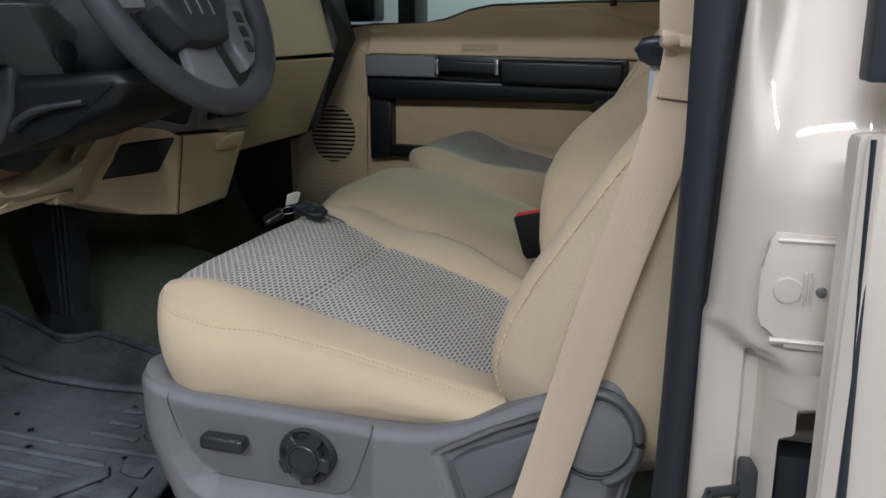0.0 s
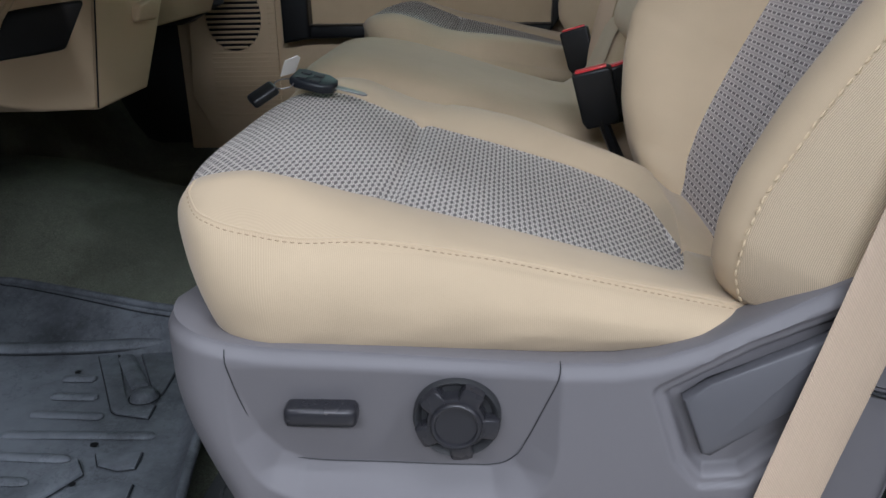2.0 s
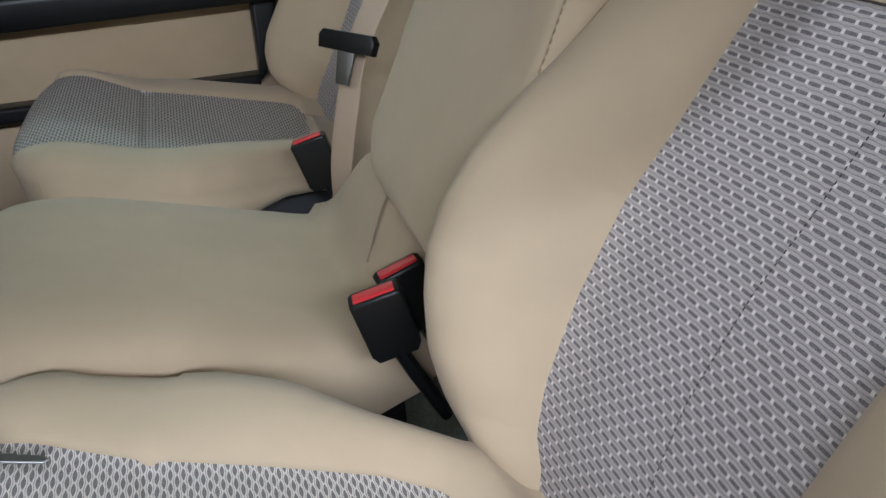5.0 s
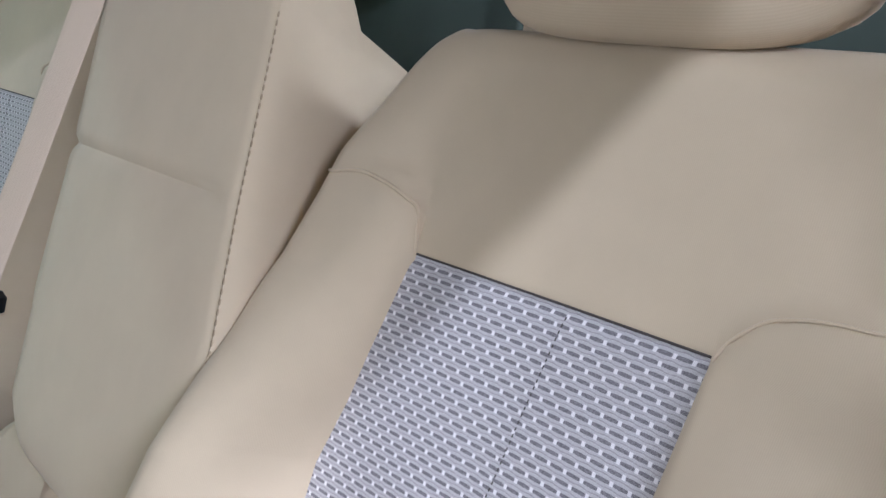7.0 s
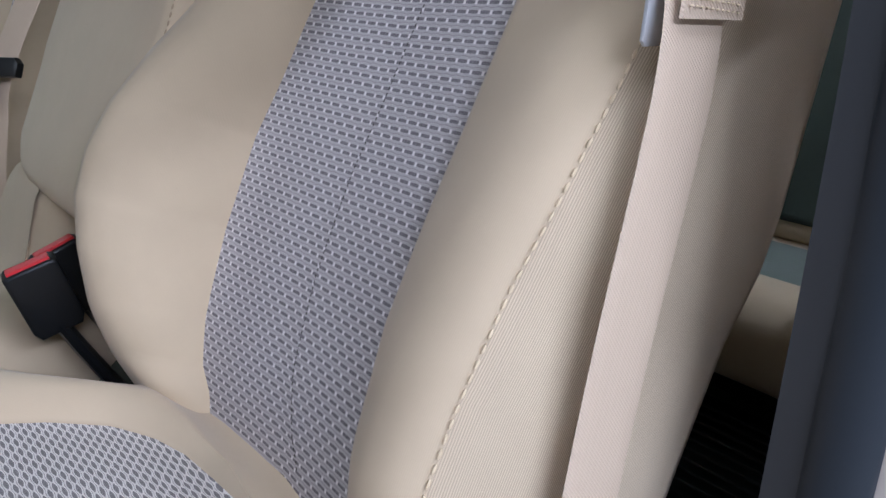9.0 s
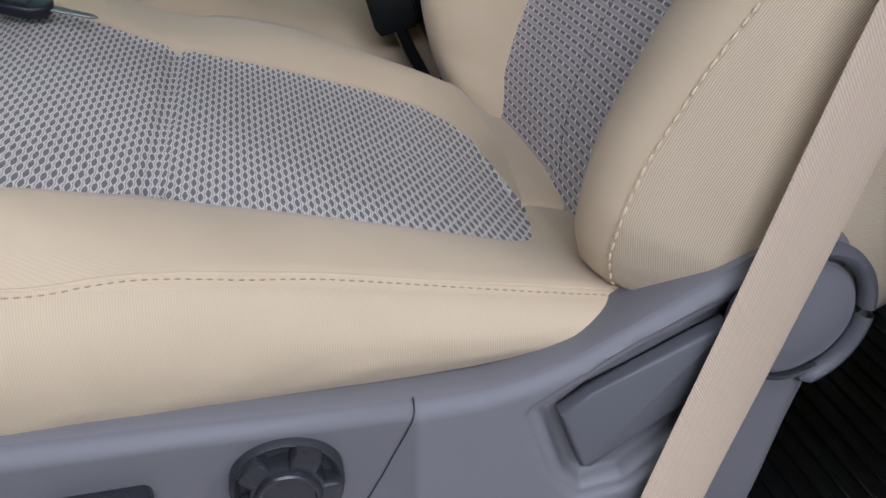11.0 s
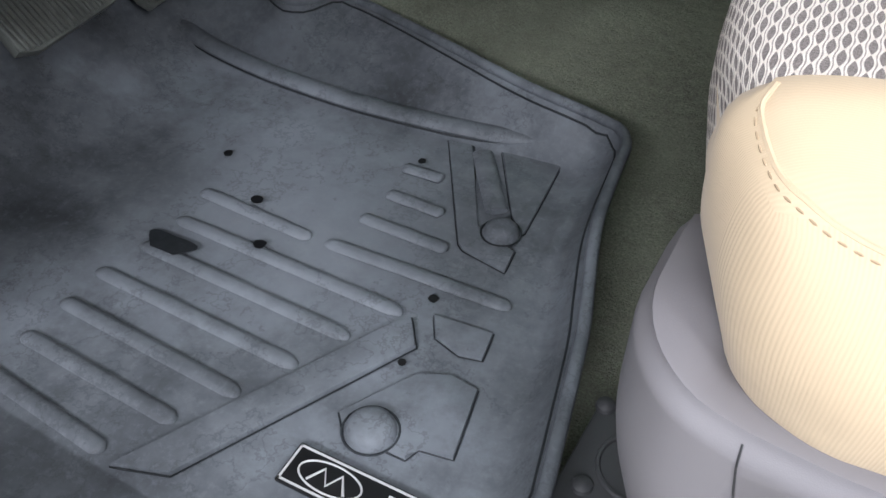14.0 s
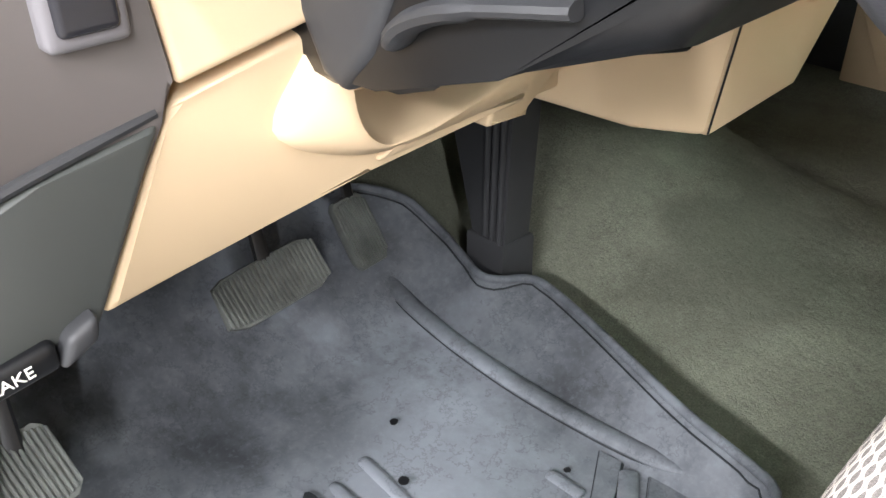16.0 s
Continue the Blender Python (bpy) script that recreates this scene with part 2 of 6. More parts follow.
M_DASHL = mat_plastic("dark_grey_dash_plastic", srgb(64, 67, 65), 0.55)
M_LEVER = mat_plastic("dark_grey_lever_plastic", srgb(88, 88, 92), 0.45)
M_BLACK = mat_plastic("black_plastic", srgb(17, 18, 20), 0.38, 1200, 0.15)
M_LATCH = mat_plastic("blue_black_plastic", srgb(25, 29, 38), 0.3, 1200, 0.1)
M_TANP = mat_plastic("tan_dash_plastic", srgb(206, 183, 150), 0.66)
M_TAN_D = mat_cloth("darker_tan_door_cloth", srgb(190, 169, 138))
M_RUBBER = mat_rubber("black_mat_rubber", srgb(83, 87, 92), (-0.40, 0.26, 0.22, 0.19))
# dark rubber for worn marks and for shade lines drawn on the mat
M_WEAR_SHADE = mat_rubber("dark_rubber_wear_shade", srgb(34, 37, 40))
M_CARPET = mat_carpet("dark_grey_green_carpet", srgb(104, 107, 95))
M_BELT = mat_webbing("tan_belt_webbing", srgb(206, 184, 160))
M_PAINT = mat_paint("champagne_metallic_paint", srgb(212, 200, 188))
M_SEAL = mat_plastic("rubber_door_seal", srgb(34, 40, 47), 0.62, 900, 0.2)
M_CHROME = mat_metal("chrome", srgb(225, 225, 225), 0.15)
M_STEEL = mat_metal("dull_steel", srgb(150, 150, 148), 0.38)
M_RED = mat_plastic("red_button_plastic", srgb(205, 45, 50), 0.4, 900, 0.1)
M_THREAD = Mat("tan_thread", srgb(212, 192, 159), 0.8).m
M_THREAD_S = Mat("brown_thread", srgb(158, 138, 112), 0.85).m
M_THREAD_D = Mat("dark_thread", srgb(70, 62, 58), 0.85).m
M_WALL = mat_plastic("pale_grey_garage_wall", srgb(150, 152, 152), 0.8, 300, 0.2)
M_GROUND = mat_plastic("garage_concrete", srgb(150, 148, 143), 0.6, 200, 0.3)
M_HEADLINER = mat_carpet("beige_headliner", srgb(200, 190, 170))
M_SILVER = Mat("silver_print", srgb(205, 206, 208), 0.35, 0.4).m
M_WHITE = Mat("white_tag_card", srgb(225, 222, 215), 0.6).m


# ------------------------------------------------------------ mesh helpers
def thing(name, label, category, at=(0, 0, 0), group="", kind=""):
    ob = new(name)
    ob.location = at
    ob.empty_display_size = 0.05
    return tagged(ob, label, category, group, kind)


def part(name, bm, material, parent=None, label="", sharp=38):
    """Links a bmesh as one mesh object under a thing or a part."""
    me = bpy.data.meshes.new(name)
    bmesh.ops.recalc_face_normals(bm, faces=bm.faces)
    bm.to_mesh(me)
    bm.free()
    for mm in material if isinstance(material, (list, tuple)) else (material,):
        me.materials.append(mm)
    me.polygons.foreach_set("use_smooth", [True] * len(me.polygons))
    me.set_sharp_from_angle(angle=radians(sharp))
    ob = new(name, me)
    if parent is not None:
        ob.parent = parent
        up = Vector((0, 0, 0))
        p = parent
        while p is not None:
            up += p.location
            p = p.parent
        ob.location = -up
    if label:
        ob["label"] = label
    return ob


def spline(pts, n):
    """n points evenly along a smooth curve through the given ones."""
    p = np.array(pts, float)
    ext = np.vstack([2 * p[0] - p[1], p, 2 * p[-1] - p[-2]])
    out = []
    for i in range(1, len(ext) - 2):
        a, b, c, d = ext[i - 1 : i + 3]
        for t in np.linspace(0, 1, 24, endpoint=False):
            out.append(0.5 * (2 * b + (c - a) * t + (2 * a - 5 * b + 4 * c - d) * t**2 + (3 * b - a - 3 * c + d) * t**3))
    out = np.array(out + [p[-1]])
    s = np.r_[0, np.cumsum(np.linalg.norm(np.diff(out, axis=0), axis=1))]
    q = np.linspace(0, s[-1], n)
    return np.stack([np.interp(q, s, out[:, k]) for k in range(p.shape[1])], 1)


def sheet(grid, uv=None, index=None, close_u=False, close_v=False, skip=None):
    """A bmesh from a grid of points [row][column]; index(i, j) gives a face's material, uv[i][j] its coordinates."""
    g = np.asarray(grid, float)
    n, m = g.shape[:2]
    bm = bmesh.new()
    vs = [[bm.verts.new(g[i, j]) for j in range(m)] for i in range(n)]
    lay = bm.loops.layers.uv.new("UVMap") if uv is not None else None
    for i in range(n if close_u else n - 1):
        for j in range(m if close_v else m - 1):
            if skip is not None and skip(i, j):
                continue
            a, b = (i + 1) % n, (j + 1) % m
            ids = [(i, j), (i, b), (a, b), (a, j)]
            try:
                f = bm.faces.new([vs[x][y] for x, y in ids])
            except ValueError:
                continue
            if index is not None:
                f.material_index = index(i, j)
            if lay is not None:
                for l, (x, y) in zip(f.loops, ids):
                    l[lay].uv = uv[x][y]
    return bm


def box(x0, y0, z0, x1, y1, z1, r=0.004, seg=2):
    bm = bmesh.new()
    bmesh.ops.create_cube(bm, size=1)
    for v in bm.verts:
        v.co = Vector(((x0 + x1) / 2 + v.co.x * (x1 - x0), (y0 + y1) / 2 + v.co.y * (y1 - y0), (z0 + z1) / 2 + v.co.z * (z1 - z0)))
    if r:
        bmesh.ops.bevel(bm, geom=bm.edges[:], offset=r, segments=seg, affect="EDGES", profile=0.6)
    return bm


def slab(outline, depth, axis="z", at=0.0, r=0.003, seg=2):
    """A polygon in the plane across axis, extruded by depth from at, with rounded rims."""
    place = {"x": lambda a, b, c: (c, a, b), "y": lambda a, b, c: (a, c, b), "z": lambda a, b, c: (a, b, c)}[axis]
    bm = bmesh.new()
    lo = [bm.verts.new(place(a, b, at)) for a, b in outline]
    hi = [bm.verts.new(place(a, b, at + depth)) for a, b in outline]
    n = len(outline)
    caps = [bm.faces.new(lo), bm.faces.new(hi)]
    for i in range(n):
        bm.faces.new((lo[i], lo[(i + 1) % n], hi[(i + 1) % n], hi[i]))
    if r:
        rim = [e for f in caps for e in f.edges]
        bmesh.ops.bevel(bm, geom=list(set(rim)), offset=r, segments=seg, affect="EDGES", profile=0.6)
    return bm


def tube(path, radius, sides=10, closed=False, flat=1.0, up=(0, 0, 1)):
    """A round or flattened tube along a path; radius may be a list."""
    p = np.array(path, float)
    n = len(p)
    rad = np.full(n, radius) if np.isscalar(radius) else np.array(radius)
    rows = []
    for i in range(n):
        t = p[(i + 1) % n] - p[i - 1] if closed else p[min(i + 1, n - 1)] - p[max(i - 1, 0)]
        t /= np.linalg.norm(t) + 1e-12
        a = np.cross(up, t)
        if np.linalg.norm(a) < 1e-3:
            a = np.cross((1, 0, 0), t)
        a /= np.linalg.norm(a)
        b = np.cross(t, a)
        rows.append([p[i] + rad[i] * (math.cos(k) * a + flat * math.sin(k) * b) for k in np.linspace(0, 2 * math.pi, sides, endpoint=False)])
    bm = sheet(rows, close_u=closed, close_v=True)
    if not closed:
        bm.verts.ensure_lookup_table()
        for row in (0, n - 1):
            bm.faces.new([bm.verts[row * sides + k] for k in range(sides)])
    return bm


def lathe(profile, centre, axis=(0, 0, 1), sides=40, shape=None):
    """Turns (radius, height) pairs round an axis; shape(angle, radius) may change the radius."""
    q = Vector((0, 0, 1)).rotation_difference(Vector(axis))
    rows = []
    for r, h in profile:
        row = []
        for k in range(sides):
            a = 2 * math.pi * k / sides
            rr = shape(a, r, h) if shape else r
            row.append(Vector(centre) + q @ Vector((rr * math.cos(a), rr * math.sin(a), h)))
        rows.append(row)
    bm = sheet([[tuple(v) for v in row] for row in rows], close_v=True)
    bm.verts.ensure_lookup_table()
    n = len(profile)
    for row in (0, n - 1):
        try:
            bm.faces.new([bm.verts[row * sides + k] for k in range(sides)])
        except ValueError:
            pass
    return bm


def ribbon(path, wide, width, thick, uvscale=1.0):
    """A strap along a path: wide is the direction of its width, at each point or once."""
    p = np.array(path, float)
    w = np.array(wide, float)
    if w.ndim == 1:
        w = np.tile(w, (len(p), 1))
    s = np.r_[0, np.cumsum(np.linalg.norm(np.diff(p, axis=0), axis=1))]
    rows, uv = [], []
    ring = [(-0.5, 0), (-0.47, 0.5), (-0.2, 0.5), (0.2, 0.5), (0.47, 0.5), (0.5, 0), (0.47, -0.5), (0.2, -0.5), (-0.2, -0.5), (-0.47, -0.5)]
    for i in range(len(p)):
        t = p[min(i + 1, len(p) - 1)] - p[max(i - 1, 0)]
        t /= np.linalg.norm(t)
        a = w[i] - t * (w[i] @ t)
        a /= np.linalg.norm(a)
        b = np.cross(t, a)
        rows.append([p[i] + a * width * x + b * thick * y for x, y in ring])
        uv.append([(x * width, s[i]) for x, y in ring])
    return sheet(rows, uv, close_v=True)


def lettering(words, size, m, parent, material, depth=0.0004):
    """Raised words as one mesh part, centred on m's origin in its xy plane."""
    cu = bpy.data.curves.new("lettering", "FONT")
    cu.body, cu.size, cu.align_x, cu.align_y, cu.extrude = words, size, "CENTER", "CENTER", depth
    tmp = bpy.data.objects.new("tmp", cu)
    bpy.context.collection.objects.link(tmp)
    bpy.context.view_layer.update()
    me = bpy.data.meshes.new_from_object(tmp.evaluated_get(bpy.context.evaluated_depsgraph_get()))
    bpy.data.objects.remove(tmp)
    bm = bmesh.new()
    bm.from_mesh(me)
    return part("lettering", turned(bm, m), material, parent)


def turned(bm, m):
    bmesh.ops.transform(bm, matrix=m, verts=bm.verts)
    return bm


def joined(*bms):
    """Several bmeshes as one."""
    out = bmesh.new()
    for b in bms:
        me = bpy.data.meshes.new("tmp")
        b.to_mesh(me)
        b.free()
        out.from_mesh(me)
        bpy.data.meshes.remove(me)
    return out


def dashes(path, length, gap, radius, lift=(0, 0, 0)):
    """Stitches: short thread beads along a path, as one mesh."""
    p = np.array(path, float)
    s = np.r_[0, np.cumsum(np.linalg.norm(np.diff(p, axis=0), axis=1))]
    bms, q = [], 0.0
    at = lambda d: np.array([np.interp(d, s, p[:, k]) for k in range(3)]) + np.array(lift)
    verts, faces = [], []
    while q + length < s[-1]:
        a, b = at(q), at(q + length)
        t = (b - a) / np.linalg.norm(b - a)
        u = np.cross(t, (0.3, 0.5, 0.8))
        u /= np.linalg.norm(u)
        v = np.cross(t, u)
        k = len(verts)
        for f, rr in ((0.0, 0.35), (0.25, 1.0), (0.75, 1.0), (1.0, 0.35)):
            c = a + (b - a) * f
            for ang in range(5):
                an = ang * 2 * math.pi / 5
                verts.append(tuple(c + radius * rr * (math.cos(an) * u + math.sin(an) * v)))
        for r in range(3):
            for ang in range(5):
                n = (ang + 1) % 5
                faces.append((k + r * 5 + ang, k + r * 5 + n, k + (r + 1) * 5 + n, k + (r + 1) * 5 + ang))
        q += length + gap
    me = bpy.data.meshes.new("tmp")
    me.from_pydata(verts, [], faces)
    out = bmesh.new()
    out.from_mesh(me)
    bpy.data.meshes.remove(me)
    return out


def lerp(x, table):
    return float(np.interp(x, [a for a, _ in table], [b for _, b in table]))


def sstep(a, b, x):
    t = np.clip((np.asarray(x, float) - a) / (b - a), 0, 1)
    return t * t * (3 - 2 * t)


# ------------------------------------------------------------ seats
CUSH = [(0.008, 0.232), (-0.016, 0.245), (-0.038, 0.270), (-0.049, 0.301), (-0.051, 0.332), (-0.044, 0.350), (-0.022, 0.358), (0.02, 0.358),
        (0.07, 0.346), (0.138, 0.322), (0.25, 0.294), (0.40, 0.254), (0.46, 0.238), (0.53, 0.222)]
BACK = [(0.428, 0.16), (0.444, 0.235), (0.470, 0.315), (0.52, 0.418), (0.578, 0.532), (0.636, 0.645), (0.672, 0.715),
        (0.703, 0.772), (0.722, 0.797), (0.75, 0.808), (0.778, 0.797), (0.79, 0.77)]


def frames_of(prof, n):
    """Points along a profile in the xz plane, their outward normals and the running length."""
    p = spline(prof, n)
    t = np.gradient(p, axis=0)
    t /= np.linalg.norm(t, axis=1)[:, None]
    s = np.r_[0, np.cumsum(np.linalg.norm(np.diff(p, axis=0), axis=1))]
    return p, np.stack([-t[:, 1], t[:, 0]], 1), s


def quilted(prof, n, columns, plan=None, core=None):
    """A padded body: at each point of the profile a row of (y, drop, material), drop going in along the normal."""
    p, nrm, s = frames_of(prof, n)
    grid, uv, tags = [], [], []
    for i in range(n):
        row, ur, tr = [], [], []
        run = 0.0
        last = None
        for y, d, tag in columns(p[i, 0], p[i, 1], s[i]):
            x, z = p[i, 0] - nrm[i, 0] * d, p[i, 1] - nrm[i, 1] * d
            if core and d > core[0]:
                a = p[i] - nrm[i] * core[0]
                f = (d - core[0]) / core[1]
                ax, az = plan(a[0], y, a[1], p[i]) if plan else a
                x, z = ax + (max(ax, core[2]) - ax) * f, az + (core[3] + 0.02 * float(sstep(0.15, 0.07, ax)) - az) * f
            elif plan:
                x, z = plan(x, y, z, p[i])
            row.append((x, y, z))
            if last is not None:
                run += math.hypot(y - last[0], d - last[1])
            last = (y, d)
            ur.append((s[i] + (x - p[i, 0] + nrm[i, 0] * d) * nrm[i, 1] * (plan is not None), run, y))
            tr.append(tag)
        mid = ur[len(ur) // 2]
        ur = [(u, v - mid[1] + mid[2]) for u, v, _ in ur]
        grid.append(row)
        uv.append(ur)
        tags.append(tr)
    return np.array(grid), uv, tags, s


def caps(bm, n, m):
    bm.verts.ensure_lookup_table()
    for row in (0, n - 1):
        try:
            bm.faces.new([bm.verts[row * m + k] for k in range(m)])
        except ValueError:
            pass
    return bm


def insert_far(x):
    return lerp(x, [(-0.05, 0.475), (0.05, 0.472), (0.13, 0.455), (0.22, 0.438), (0.32, 0.415), (0.365, 0.392), (0.39, 0.358), (0.403, 0.318),
                    (0.410, 0.27), (0.4125, 0.21), (0.43, 0.19)])


def insert_near(x):
    return lerp(x, [(-0.06, 0.068), (-0.043, 0.068), (-0.030, 0.072), (0.004, 0.080), (0.035, 0.088), (0.068, 0.099), (0.13, 0.121), (0.25, 0.12), (0.38, 0.118), (0.394, 0.121), (0.402, 0.131), (0.408, 0.152), (0.4125, 0.185), (0.43, 0.18)])


def cushion_columns(x, z, s):
    yo, yi = 0.0 + 0.05 * max(x, 0), lerp(x, [(-0.05, 0.588), (0.05, 0.600), (0.14, 0.602), (0.20, 0.594), (0.26, 0.565), (0.32, 0.515), (0.395, 0.465), (0.45, 0.455)])
    front = z < 0.33 and x < 0.02
    xx = -0.05 if front else x
    ya, yb = insert_near(xx), insert_far(xx)
    gone = x > 0.412
    if gone:
        ya, yb = 0.185, 0.1915
    ds = lerp(x, [(-0.05, 0.0), (-0.04, 0.006), (-0.022, 0.015), (0.0, 0.021), (0.03, 0.024), (0.06, 0.021), (0.10, 0.013), (0.15, 0.0), (0.20, -0.004), (0.30, -0.007), (0.42, -0.013)]) if not front else 0.002
    out = [(yo + 0.02, 0.12, 0), (yo + 0.006, 0.09, 0), (yo - 0.002, 0.06, 0), (yo - 0.001, 0.035, 0), (yo + 0.006, ds + 0.012, 0), (yo + 0.012, ds + 0.003, 0),
           (yo + 0.0155, ds + 0.0025, 0), (yo + 0.019, ds - 0.0015, 0), (yo + 0.03, ds * 0.6 - 0.006, 0)]
    k = ya - (yo + 0.03)
    out += [(yo + 0.03 + k * 0.4, ds * 0.2 - 0.009, 0), (yo + 0.03 + k * 0.75, -0.008, 0), (ya - 0.006, -0.004, 0), (ya - 0.0015, 0.0, 0 if front else 1)]
    crease = 0.007 * math.exp(-(((x - 0.14) / 0.006) ** 2)) if not front else 0.0
    for k_, f in enumerate(np.linspace(0, 1, 15)):
        y = ya + (yb - ya) * f
        if front and k_ == 1:
            y = max(ya + 0.003, lerp(z, [(0.232, 0.105), (0.28, 0.095), (0.31, 0.084), (0.33, 0.073)]))
        mid = 0.004 * math.sin(math.pi * f) + (0.0022 * math.exp(-(((y - 0.285) / 0.005) ** 2)) if x > 0.14 else 0.0)
        out.append((y, mid + crease, 1 if f < 1 and not gone and not (front and k_ == 0) else 0))
    k = yi - 0.03 - yb
    up = 0.008 + 0.014 * float(sstep(0.10, 0.28, x)) * float(sstep(0.44, 0.40, x))
    out += [(yb + 0.004, -0.003, 0), (yb + k * 0.3, -up, 0), (yb + k * 0.7, -up * 1.1, 0), (yi - 0.03, 0.004 - up, 0), (yi - 0.015, 0.004, 0), (yi - 0.005, 0.016, 0),
            (yi, 0.035, 0), (yi - 0.002, 0.07, 0), (yi - 0.015, 0.12, 0)]
    return out


def cushion_plan(x, y, z, p):
    """Rounds the front corners in plan."""
    e = abs(y - 0.295) / 0.295
    w = 1.0 if p[1] < 0.337 and p[0] < 0.03 else float(sstep(0.10, -0.03, p[0]))
    return x + w * (0.062 * e**3 + 0.008 * (max(0.0, e - 0.86) / 0.14) ** 2), z - 0.004 * e**4 * w


def mirrored(bm, flip):
    if flip:
        bmesh.ops.transform(bm, matrix=Matrix(((1, 0, 0, 0), (0, -1, 0, 1.6), (0, 0, 1, 0.034), (0, 0, 0, 1))), verts=bm.verts)
    return bm


def side_panel(grid, first, last, i0):
    """The panel under a cushion's rim: it starts at the edge of the front face, turns the corner and runs back along the side."""
    step = -1 if last < first else 1
    lead = 4
    top = np.vstack([grid[i0, first - step * lead : last : step], grid[i0:, last]])
    plan = top[:, :2]
    run = np.r_[0, np.cumsum(np.linalg.norm(np.diff(plan, axis=0), axis=1))]
    even = run
    flat = np.stack([np.interp(even, run, plan[:, k]) for k in (0, 1)], 1)
    for k in range(14):
        flat[1:-1] = 0.25 * flat[:-2] + 0.5 * flat[1:-1] + 0.25 * flat[2:]
    tan = np.gradient(flat, axis=0)
    tan /= np.linalg.norm(tan, axis=1)[:, None]
    nor = np.stack([tan[:, 1], -tan[:, 0]], 1) * (-step)
    zs = np.interp(even, run, top[:, 2])
    start = run[lead]
    sharp = np.stack([np.interp(even, run, plan[:, k]) for k in (0, 1)], 1)
    face = grid[i0::-1, first] - grid[i0, first]
    kn = len(face)
    rows, uv = [], []
    for i in [int(k) for k in range(len(even)) if even[k] >= start - 1e-6]:
        r = even[i] - start if even[i] > start + 1e-6 else 0.0
        side = float(sstep(0.012, 0.12, r))
        glue = float(sstep(0.018, 0.0, r))
        low = min(0.227, zs[i] - 0.03)
        row, ur = [], []
        for k in range(kn):
            f = k / (kn - 1)
            drop = face[k, 2] / face[-1, 2]
            out = -face[k, 0] * (1 - side) + 0.019 * math.sin(math.pi * 0.93 * drop) ** 0.7 * side
            wrinkle = 0.0012 * noise.noise((r * 24, f * 5, 2.0)) * side * math.sin(math.pi * f)
            at = sharp[i] + (flat[i] - sharp[i]) * min(1.0, 4 * drop) + nor[i] * (out + wrinkle)
            p = np.array((at[0], at[1], zs[i] + (low - zs[i]) * drop))
            p[2] += (grid[i0, first, 2] + face[k, 2] - p[2]) * glue
            row.append(tuple(grid[i0 - k, first]) if r == 0 else tuple(p))
            ur.append((0.3 + 0.12 * f, r))
        rows.append(row)
        uv.append(ur)
    return sheet(rows, uv, lambda i, j: 2)


